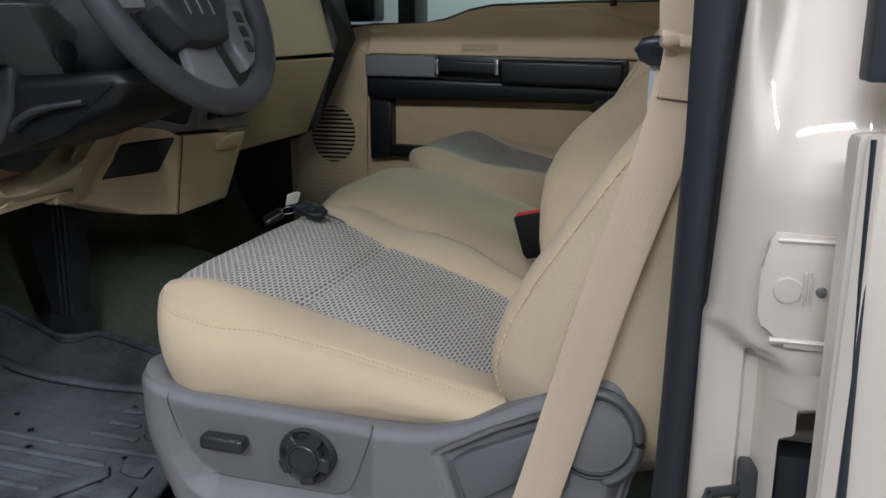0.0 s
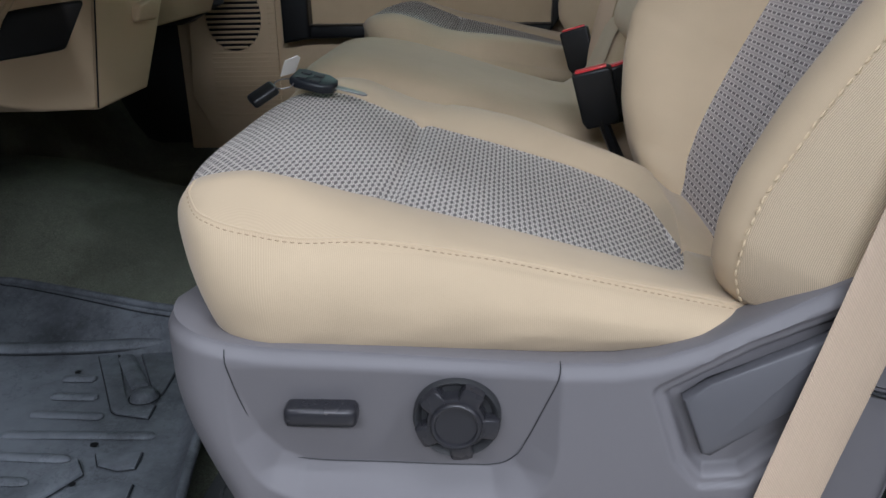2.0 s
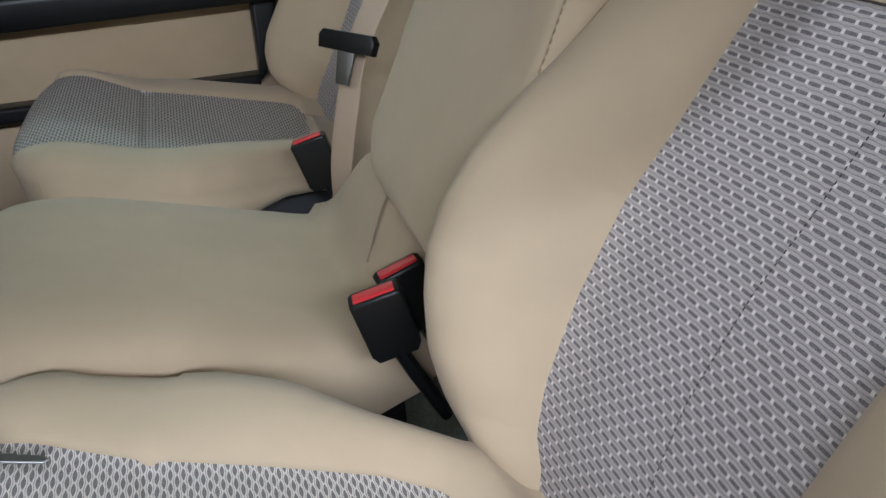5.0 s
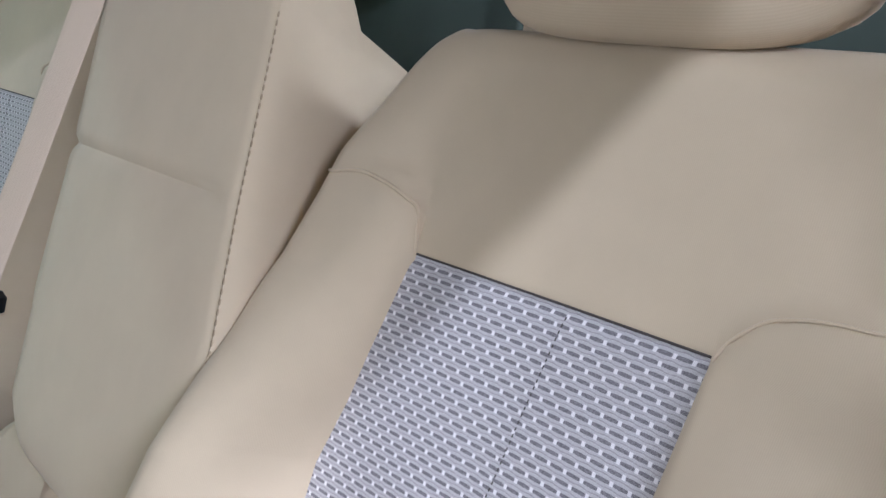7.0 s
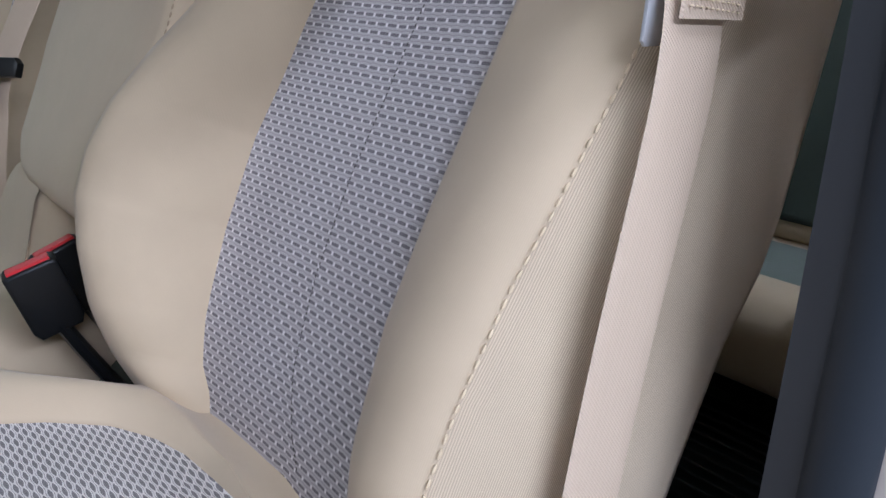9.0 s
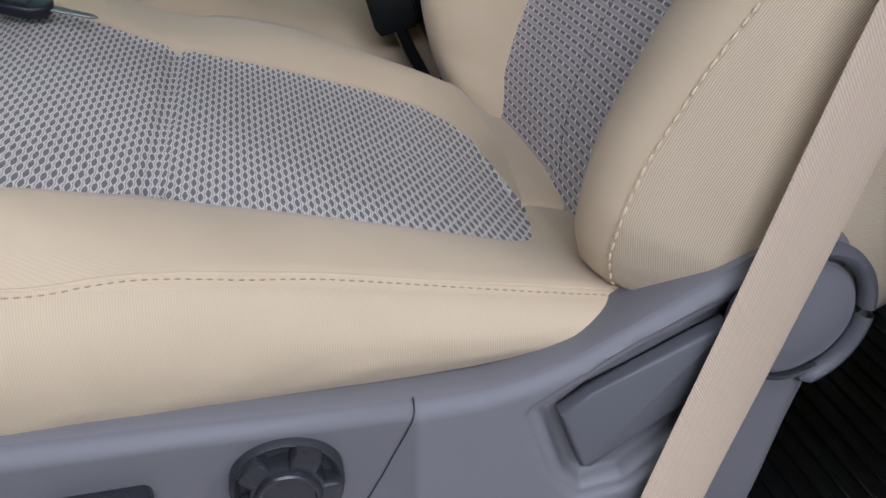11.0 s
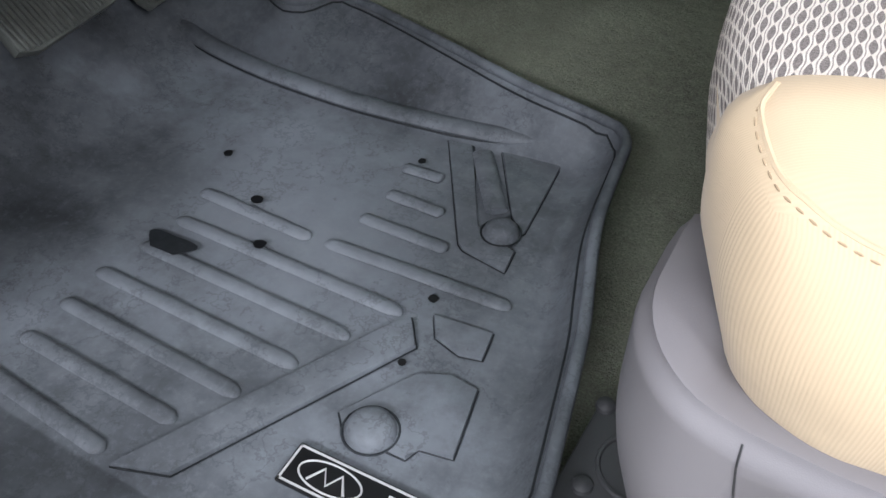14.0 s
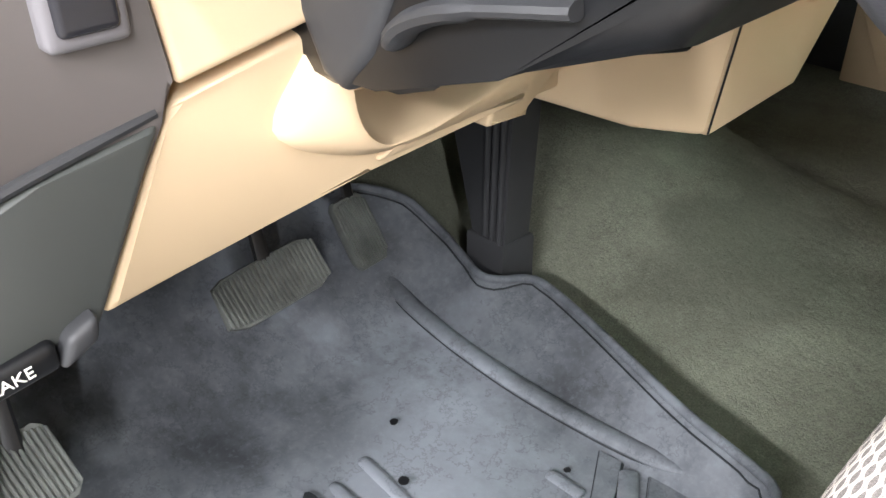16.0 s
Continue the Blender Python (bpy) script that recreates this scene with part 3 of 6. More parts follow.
def make_cushion(seat, flip=False):
    n = 130
    grid, uv, tags, s = quilted(CUSH, n, cushion_columns, cushion_plan, (0.5, 0.09, 0.075, 0.215))
    m = grid.shape[1]
    lo, hi = 5, m - 4
    i0 = int(np.argmax(grid[:, lo, 2] > 0.338))
    for k in range(30):
        run = grid[i0 : i0 + 46, 4:10]
        run[1:-1] = 0.25 * run[:-2] + 0.5 * run[1:-1] + 0.25 * run[2:]
    top = sheet(grid[i0:, lo : hi + 1], [r[lo : hi + 1] for r in uv[i0:]], lambda i, j: tags[i + i0][j + lo])
    face = sheet(grid[: i0 + 1, 12:28], [r[12:28] for r in uv[: i0 + 1]], lambda i, j: tags[i][j + 12])
    bm = joined(top, face, side_panel(grid, 12, lo, i0), side_panel(grid, 27, hi, i0))
    bmesh.ops.remove_doubles(bm, verts=bm.verts[:], dist=0.0004)
    bmesh.ops.recalc_face_normals(bm, faces=bm.faces[:])
    # the padding is round under its seam at the front corners
    for side in (0, 1):
        soft = [v for v in bm.verts if v.co.x < 0.17 and v.co.z > 0.25 and not any(f.material_index == 1 for f in v.link_faces)
                and (v.co.y < 0.060 if side == 0 else v.co.y > 0.545)]
        for k in range(26):
            some = [v for v in soft if v.co.x < 0.17 - 0.0035 * k and v.co.z > 0.25 + 0.0016 * k]
            bmesh.ops.smooth_vert(bm, verts=some, factor=0.5, use_axis_x=True, use_axis_y=True, use_axis_z=True)
        bm.normal_update()
        push = {v: v.normal * (0.0045 * float(sstep(0.17, 0.09, v.co.x)) * float(sstep(0.25, 0.30, v.co.z))) for v in soft}
        for v, d in push.items():
            v.co += d
    bmesh.ops.remove_doubles(bm, verts=[v for v in bm.verts if v.is_boundary and v.co.z > 0.3], dist=0.005)
    bmesh.ops.holes_fill(bm, edges=[e for e in bm.edges if e.is_boundary and e.verts[0].co.z > 0.3], sides=12)
    bmesh.ops.recalc_face_normals(bm, faces=bm.faces[:])
    skin = BVHTree.FromBMesh(bm)

    def on_skin(path, lift):
        out = []
        for q in path:
            co, nor, _, _ = skin.find_nearest(Vector(q))
            out.append(tuple(co + (nor if nor.z > -0.2 else -nor) * lift))
        return np.array(out)

    ob = part("seat_cushion", mirrored(bm, flip), [M_CLOTH, M_WEAVE, M_RIBBED], seat, "tan cloth cushion with grey woven insert", 75)
    seam = spline([(-0.006, 0.056, 0.3555), (-0.009, 0.047, 0.3505), (-0.0045, 0.033, 0.3465), (0.004, 0.0215, 0.3425), (0.0165, 0.0145, 0.339), (0.030, 0.0107, 0.3345), (0.05, 0.0105, 0.3295), (0.09, 0.016, 0.3205),
                   (0.14, 0.0245, 0.3185), (0.20, 0.0265, 0.309), (0.248, 0.0300, 0.300), (0.348, 0.0336, 0.276), (0.4285, 0.0366, 0.257)], 160)
    part("seam_stitching", mirrored(dashes(on_skin(seam, 0.0002), 0.0036, 0.0022, 0.00050), flip), M_THREAD_S, ob)
    part("seam_welt", mirrored(tube(on_skin(seam + np.array((0.0006, 0.0026, 0.0034)), -0.0004), 0.0013, 6), flip), M_CLOTH, ob)
    return ob


def bolster(z):
    """Height of the inner bolster over the middle panel."""
    return lerp(z, [(0.16, 0.0), (0.21, 0.012), (0.24, 0.030), (0.27, 0.052), (0.31, 0.078), (0.35, 0.099), (0.39, 0.114), (0.43, 0.116), (0.47, 0.108), (0.52, 0.088), (0.56, 0.068), (0.62, 0.043), (0.66, 0.033), (0.69, 0.026), (0.71, 0.022), (0.75, 0.010), (0.79, 0.0)])


def bolster_out(z):
    """Height of the outer bolster at its stitched edge."""
    return lerp(z, [(0.20, 0.0), (0.242, 0.0), (0.250, 0.013), (0.262, 0.030), (0.28, 0.042), (0.305, 0.049), (0.335, 0.052), (0.39, 0.050), (0.44, 0.043), (0.47, 0.039), (0.52, 0.032), (0.57, 0.023), (0.62, 0.014), (0.66, 0.007), (0.69, 0.004), (0.72, 0.0)])


def ear(y, inner):
    """Height to which a bolster reaches on the backrest, where its curved seam meets the shoulder panel."""
    if inner:
        return lerp(y, [(0.385, 0.645), (0.387, 0.668), (0.391, 0.684), (0.399, 0.695), (0.415, 0.703), (0.44, 0.707), (0.462, 0.706), (0.49, 0.701), (0.53, 0.687)])
    return lerp(y, [(-0.02, 0.694), (0.012, 0.693), (0.064, 0.689), (0.090, 0.684), (0.105, 0.677), (0.120, 0.663), (0.131, 0.645)])


def back_columns(x, z, s, flip=False):
    b, bo = bolster(z) * (0.45 if flip else 1.0), bolster_out(z) * (1.9 if flip else 1.0)
    top = float(sstep(0.66, 0.80, z))
    bot = float(sstep(0.30, 0.20, z))
    yo, yi = lerp(z, [(0.2, 0.05), (0.245, 0.032), (0.262, 0.018), (0.30, 0.008), (0.45, 0.004), (0.5, -0.003), (0.55, -0.007), (0.6, -0.008), (0.66, -0.012), (0.70, -0.010)]) + 0.016 * top, lerp(z, [(0.2, 0.50), (0.30, 0.528), (0.60, 0.526), (0.66, 0.517), (0.70, 0.511), (0.74, 0.501), (0.78, 0.485), (0.82, 0.465)])
    ya, yb = lerp(z, [(0.2, 0.10), (0.27, 0.118), (0.33, 0.149), (0.40, 0.158), (0.47, 0.152), (0.52, 0.145), (0.64, 0.131)]), lerp(z, [(0.2, 0.36), (0.265, 0.383), (0.283, 0.405), (0.323, 0.42), (0.40, 0.432), (0.48, 0.430), (0.534, 0.414), (0.57, 0.407), (0.65, 0.388)])
    tk = lerp(z, [(0.16, 0.09), (0.225, 0.148), (0.25, 0.162), (0.29, 0.170), (0.5, 0.17), (0.7, 0.14), (0.8, 0.05)])

    ti = lerp(z, [(0.16, 0.06), (0.24, 0.12), (0.35, 0.14), (0.7, 0.12), (0.8, 0.05)])

    def proud(y, inner):
        fade = float(sstep(yi - 0.065, yi - 0.11, y)) if inner else float(sstep(yo + 0.03, yo + 0.06, y))
        return (0.0078 if inner else 0.0042) * fade * float(sstep(-0.002, 0.005, ear(y, inner) - z)) if x < 0.72 else 0.0

    ys = max(yo - 0.012, -0.018) + 0.012 * bot
    side = [(yo + 0.05, tk + 0.01), (ys + 0.016, tk), (ys + 0.002, tk - 0.03), (ys, tk * 0.6), (ys + 0.006, 0.036 - bo * 0.5), (yo + 0.0095, 0.012 - bo * 0.93),
            (yo + 0.0185, 0.0055 - bo), (yo + 0.023, 0.0 - bo * 1.02), (yo + 0.036, -bo * 1.06 - 0.004)]
    k = ya - (yo + 0.036)
    near = [(yo + 0.036 + k * 0.18, -bo * 1.02 - 0.005), (yo + 0.036 + k * 0.36, -bo * 0.90 - 0.004), (yo + 0.036 + k * 0.55, -bo * 0.70 - 0.003), (yo + 0.036 + k * 0.74, -bo * 0.44 - 0.001), (yo + 0.036 + k * 0.90, -bo * 0.18), (ya - 0.0025, -bo * 0.02)]
    weave = 0.2 < z < 0.6465 and x < 0.7
    rim = lambda y, inner: float(sstep(yi - 0.065, yi - 0.115, y)) if inner else float(sstep(yo + 0.03, yo + 0.07, y))
    cut = lambda y, d, inner: d if d >= 0 else d * (1 - rim(y, inner) * (1 - float(sstep(-0.010, 0.004, ear(y, inner) - z))))
    out = [(y, cut(y, d, False) - proud(y, False), 2 if k_ < 6 else 0) for k_, (y, d) in enumerate(side + near)]
    for f in np.linspace(0, 1, 13):
        y = ya + (yb - ya) * f
        hol = 0.006 * math.sin(math.pi * f) * (1 - top) + 0.0015 * math.exp(-(((f - 0.5) / 0.02) ** 2)) * weave + 0.003 * math.exp(-(((z - 0.6465) / 0.004) ** 2))
        out.append((y, hol, 1 if weave and f < 1 else 0))
    k = (yi - 0.036) - yb
    far = [(yb + 0.0025, -b * 0.03), (yb + k * 0.10, -b * 0.27), (yb + k * 0.26, -b * 0.60), (yb + k * 0.45, -b * 0.88), (yb + k * 0.64, -b * 1.02), (yb + k * 0.82, -b * 1.08), (yi - 0.036, -b * 1.06 - 0.002),
           (yi - 0.024, -b * 0.97), (yi - 0.012, 0.004 - b * 0.8), (yi - 0.002, 0.018 - b * 0.5), (yi + 0.003, 0.05 - b * 0.2), (yi + 0.002, ti * 0.7), (yi - 0.003, ti - 0.02), (yi - 0.012, ti), (yi - 0.05, ti + 0.01)]
    return out + [(y, cut(y, d, True) - proud(y, True), 0) for y, d in far]


def back_plan(x, y, z, p):
    """Rounds the upper corners."""
    e = max(0.0, (abs(y - 0.25) - 0.15) / 0.1)
    w = float(sstep(0.70, 0.80, p[1]))
    return x - 0.010 * w * e**2, z - 0.030 * w * e**2.2


def make_back(seat, flip=False):
    n = 190
    grid, uv, tags, s = quilted(BACK, n, lambda x, z, q: back_columns(x, z, q, flip), back_plan)
    bm = caps(sheet(grid, uv, lambda i, j: tags[i][j]), n, grid.shape[1])
    ob = part("backrest", mirrored(bm, flip), [M_CLOTH, M_WEAVE_B, M_CORDED], seat, "tan cloth backrest with grey woven centre panel", 60)
    zs = grid[:, 6, 2]
    a, b = int(np.argmin(np.abs(zs - 0.262))), int(np.argmin(np.abs(zs - 0.70)))
    part("seam_stitching", mirrored(dashes(grid[a:b, 6] + np.array((-0.002, -0.0012, 0.0006)), 0.0062, 0.0028, 0.0011), flip), M_THREAD, ob, "pale stitching along the bolster")
    # welts where the bolsters meet the shoulder panel
    for inner, cols in ((False, range(7, 15)), (True, range(28, 36))):
        pts = []
        for j in cols:
            c = grid[:165, j]
            gap = c[:, 2] - np.array([ear(y, inner) for y in c[:, 1]])
            for i in range(100, 164):
                if gap[i] <= 0 < gap[i + 1]:
                    f = -gap[i] / (gap[i + 1] - gap[i])
                    pts.append(tuple(c[i] + (c[i + 1] - c[i]) * f))
                    break
        if inner:
            zi = int(np.argmin(np.abs(grid[:150, 27, 2] - 0.650)))
            pts = [tuple(grid[zi, 27])] + [p for p in pts if p[1] > grid[zi, 27, 1] + 0.0004]
        if len(pts) > 3:
            part("shoulder_welt", mirrored(tube(spline(pts, 40) + np.array((-0.0012 if inner else -0.0003, 0, 0.0006)), 0.0016 if inner else 0.0012, 6), flip), M_CLOTH, ob)
    # fine seam down the middle of the woven panel, and a dark one over it
    mid = [p for p in grid[:150, 20] + np.array((-0.0002, 0, 0.0002)) if 0.26 < p[2] < 0.646]
    part("centre_seam", mirrored(dashes(mid, 0.0030, 0.0022, 0.0005), flip), M_THREAD_D, ob)
    zi = int(np.argmin(np.abs(grid[:150, 20, 2] - 0.6475)))
    part("panel_seam", mirrored(tube(grid[zi, 15:28] + np.array((-0.0006, 0, 0.001)), 0.0009, 6), flip), M_THREAD_D, ob)
    return ob


def make_headrest(seat, flip=False):
    rows = []
    sec = spline([(0.0, -0.5), (0.35, -0.46), (0.5, -0.2), (0.5, 0.15), (0.38, 0.42), (0.05, 0.5), (-0.32, 0.44), (-0.48, 0.2), (-0.46, -0.2), (-0.3, -0.46), (0.0, -0.5)], 28)[:-1]
    for f in np.linspace(-1, 1, 25):
        k = (1 - abs(f) ** 4.0) ** 0.5 if abs(f) < 1 else 0.02
        rows.append([(0.775 + a * 0.11 * k + (b * 0.03), 0.25 + f * 0.148, 0.886 + b * 0.165 * (0.35 + 0.65 * k)) for a, b in sec])
    bm = caps(sheet(rows, [[(0.2 * i / 25, 0.01 * j) for j in range(28 - 1)] for i in range(25)], close_v=True), 25, 27)
    hr = part("headrest", mirrored(bm, flip), M_CLOTH, seat, "tan cloth headrest", 60)
    for y in (0.18, 0.32):
        part("headrest_post", mirrored(tube([(0.752, y, 0.78), (0.772, y, 0.86)], 0.006), flip), M_STEEL, seat)
    return hr


def shield_top(x):
    return lerp(x, [(-0.034, 0.2635), (-0.012, 0.2595), (0.005, 0.2545), (0.026, 0.248), (0.06, 0.2435), (0.15, 0.2395), (0.287, 0.2315), (0.33, 0.232), (0.36, 0.237), (0.395, 0.248),
                    (0.43, 0.266), (0.47, 0.287), (0.51, 0.307), (0.535, 0.316), (0.555, 0.318), (0.575, 0.311), (0.588, 0.290), (0.595, 0.262)])


def inside(px, pz, poly):
    """Signed distance to a polygon, positive inside."""
    best, c = 1e9, False
    n = len(poly)
    for i in range(n):
        (ax, az), (bx, bz) = poly[i], poly[(i + 1) % n]
        t = max(0, min(1, ((px - ax) * (bx - ax) + (pz - az) * (bz - az)) / ((bx - ax) ** 2 + (bz - az) ** 2)))
        best = min(best, math.hypot(px - ax - t * (bx - ax), pz - az - t * (bz - az)))
        if (az > pz) != (bz > pz) and px < (bx - ax) * (pz - az) / (bz - az) + ax:
            c = not c
    return best if c else -best


PANEL = [(0.024, 0.27), (0.287, 0.27), (0.2855, 0.2215), (0.262, 0.160), (0.250, 0.139), (0.232, 0.130), (0.075, 0.134), (0.054, 0.143), (0.040, 0.165), (0.027, 0.2285)]
LEVER_PIT = [(0.366, 0.208), (0.43, 0.245), (0.50, 0.276), (0.505, 0.20), (0.46, 0.16), (0.43, 0.135), (0.40, 0.132), (0.385, 0.15)]


def shield_depth(x, z):
    """How far the side shield's face lies in from its outermost plane."""
    d = 0.0
    # the switch panel leans in towards its foot; a chamfer climbs from it to the proud skin
    lean = 0.020 * max(0.0, min(1.0, (0.2285 - z) / 0.097))
    d += max(0.0, lean - 0.62 * max(0.0, -inside(x, z, PANEL)))
    pit = inside(x, z, LEVER_PIT)
    d += 0.004 * float(sstep(-0.010, -0.006, pit)) + 0.012 * float(sstep(-0.002, 0.006, pit))
    top = shield_top(x)
    d += 0.006 * float(sstep(0.014, 0.0, top - z))
    d += 0.012 * float(sstep(0.13, 0.02, z)) ** 2
    return d


def make_shield(seat):
    # columns: round the front corner, then along the side
    cols = []
    for y in np.linspace(0.15, 0.045, 8):
        cols.append((-0.034, y, 0.0, None))
    for a in np.linspace(0, 90, 10)[1:-1]:
        ra = radians(a)
        cols.append((-0.034 + 0.045 * (1 - math.cos(ra)), 0.045 - 0.058 * math.sin(ra), a, None))
    for x in np.linspace(0.012, 0.595, 290):
        cols.append((x, -0.013 + 0.02 * max(0, x - 0.2) * 0.6, 90.0, x))
    rows = 104
    grid = np.zeros((rows + 3, len(cols), 3))
    for j, (x, y, a, xs) in enumerate(cols):
        top = shield_top(x) if a > 0 else lerp(y, [(0.045, 0.2635), (0.09, 0.256), (0.125, 0.242), (0.15, 0.22)])
        bot = 0.035
        nx, ny = (-math.cos(radians(a)), -math.sin(radians(a)))
        rear = float(sstep(0.55, 0.595, x))
        for i in range(rows):
            z = bot + (top - bot) * i / (rows - 1)
            d = shield_depth(x, z) if xs is not None else 0.006 * float(sstep(0.014, 0.0, top - z)) + 0.012 * float(sstep(0.13, 0.02, z)) ** 2
            # the skirt leans back towards the floor at the front
            back = 0.046 * float(sstep(0.21, 0.03, z)) * float(sstep(0.12, -0.03, x))
            d += 0.025 * rear**2
            rim = lerp(z, [(0.035, 0.535), (0.10, 0.550), (0.21, 0.577), (0.26, 0.588), (0.32, 0.588)])
            xr = 0.5 + (x - 0.5) * (rim - 0.5) / 0.095 if x > 0.5 else x
            grid[i, j] = (xr - nx * d + back, y - ny * d, z)
        for k, (dd, dz) in enumerate(((0.010, 0.0012), (0.026, -0.001), (0.048, -0.006))):
            grid[rows + k, j] = (0.5 + (x - 0.5) * 0.926 if x > 0.5 else x - nx * dd, y - ny * dd, top + dz)
    sh = part("side_shield", sheet(grid), M_TRIM, seat, "grey grained plastic seat side shield", 50)
    joint = spline([(0.286, 0.234), (0.2855, 0.2215), (0.273, 0.188), (0.262, 0.160), (0.252, 0.141), (0.236, 0.1315), (0.21, 0.1305), (0.14, 0.132), (0.085, 0.1335), (0.060, 0.139), (0.045, 0.154), (0.034, 0.19), (0.027, 0.2285), (0.0255, 0.243)], 90)
    part("panel_joint", tube([(x, -0.0137 + 0.012 * max(0, x - 0.2) + shield_depth(x, z), z) for x, z in joint], 0.0005, 6), M_DARK, seat, "fine dark joint round the switch panel")
    # rear end cap of the shield
    part("shield_rear_cover", slab([(0.50, 0.035), (0.528, 0.035), (0.545, 0.10), (0.570, 0.21), (0.579, 0.25), (0.572, 0.285), (0.50, 0.285)], 0.03, "y", 0.006, 0.006), M_TRIM, seat)
    # recliner cover: a dark raised rim, open below, round a shallow dome
    arc = [(0.5345 + 0.0465 * math.cos(a), -0.0125, 0.256 + 0.0505 * math.sin(a)) for a in np.linspace(radians(-78), radians(215), 44)]
    part("recliner_rim", tube(arc, [0.003] + [0.0075] * 42 + [0.003], 12, False, 0.75), M_LEVER, seat, "dark grey rim round the recliner cover")
    part("recliner_cover", lathe([(0.0415, -0.004), (0.0415, 0.006), (0.0395, 0.0085), (0.036, 0.0088), (0.028, 0.0115), (0.015, 0.0135), (0.002, 0.014)], (0.5335, -0.004, 0.2555), (0, -1, 0), 48), M_TRIM, seat, "domed grey recliner cover")
    part("cover_gap", tube([(0.5335 + 0.043 * math.cos(a), -0.0125, 0.2555 + 0.0455 * math.sin(a)) for a in np.linspace(radians(225), radians(300), 20)], 0.0035, 8, False, 0.6), M_DARK, seat)
    # power seat switch
    sw = box(0.070, -0.024, 0.1805, 0.1285, -0.002, 0.1985, 0.007, 3)
    part("seat_switch", sw, M_KNOB, seat, "oblong power seat switch")
    # lumbar knob: a dish with a five-armed grip
    part("knob_dish", lathe([(0.0345, 0.0), (0.0345, 0.012), (0.033, 0.0145), (0.031, 0.0135), (0.028, 0.009), (0.005, 0.009)], (0.2065, -0.003, 0.187), (0, -1, 0), 60), M_DARK, seat)

    def arms(a, r, h):
        f = float(sstep(0.30, 0.62, 0.5 + 0.5 * math.cos(5 * a + 0.9)))
        return r * (1 - 0.30 * (1 - f)) if r > 0.0215 else r

    kb = lathe([(0.0335, 0.006), (0.0335, 0.017), (0.032, 0.0205), (0.028, 0.0215), (0.0225, 0.0215), (0.0205, 0.0215), (0.0198, 0.0245), (0.0185, 0.0255), (0.0168, 0.0252), (0.0158, 0.0228), (0.008, 0.0225), (0.0012, 0.0225)],
               (0.2065, -0.003, 0.187), (0, -1, 0), 90, arms)
    part("lumbar_knob", kb, M_KNOB, seat, "round five-armed lumbar knob")
    # recline lever
    lv = slab([(0.380, 0.203), (0.400, 0.2165), (0.486, 0.2585), (0.4905, 0.256), (0.478, 0.212), (0.462, 0.197), (0.404, 0.153), (0.397, 0.155)], 0.014, "y", -0.011, 0.004, 3)
    part("recline_lever", lv, M_LEVER, seat, "wedge-shaped grey recline lever")
    return sh


def make_airbag_tag(seat):
    tag = part("airbag_tag", box(0.650, -0.0215, 0.643, 0.671, -0.0175, 0.664, 0.0008, 1), M_BLACK, seat, "small black woven tag with white letters")
    lettering("AIRBAG", 0.0047, Matrix(((1, 0, 0, 0.6605), (0, 0, -1, -0.0217), (0, 1, 0, 0.654), (0, 0, 0, 1))), tag, M_WHITE, 0.0002)


def make_front_seat(label, flip):
    seat = thing("front_seat", label, "seat", (0.25, 1.325 if flip else 0.275, 0.0), "front seats")
    make_cushion(seat, flip)
    make_back(seat, flip)
    make_headrest(seat, flip)
    part("seat_base", mirrored(box(0.0, 0.03, 0.02, 0.50, 0.43, 0.225, 0.02), flip), M_DARK, seat)
    part("seat_back_shell", mirrored(slab([(0.47, 0.17), (0.57, 0.17), (0.845, 0.74), (0.79, 0.775), (0.76, 0.74), (0.53, 0.28)], 0.40, "y", 0.05, 0.012), flip), M_CLOTH_FINE, seat)
    return seat


driver_seat = make_front_seat("tan cloth driver's seat with grey woven inserts and power controls", False)
make_shield(driver_seat)
make_airbag_tag(driver_seat)
passenger_seat = make_front_seat("tan cloth passenger seat with grey woven inserts", True)


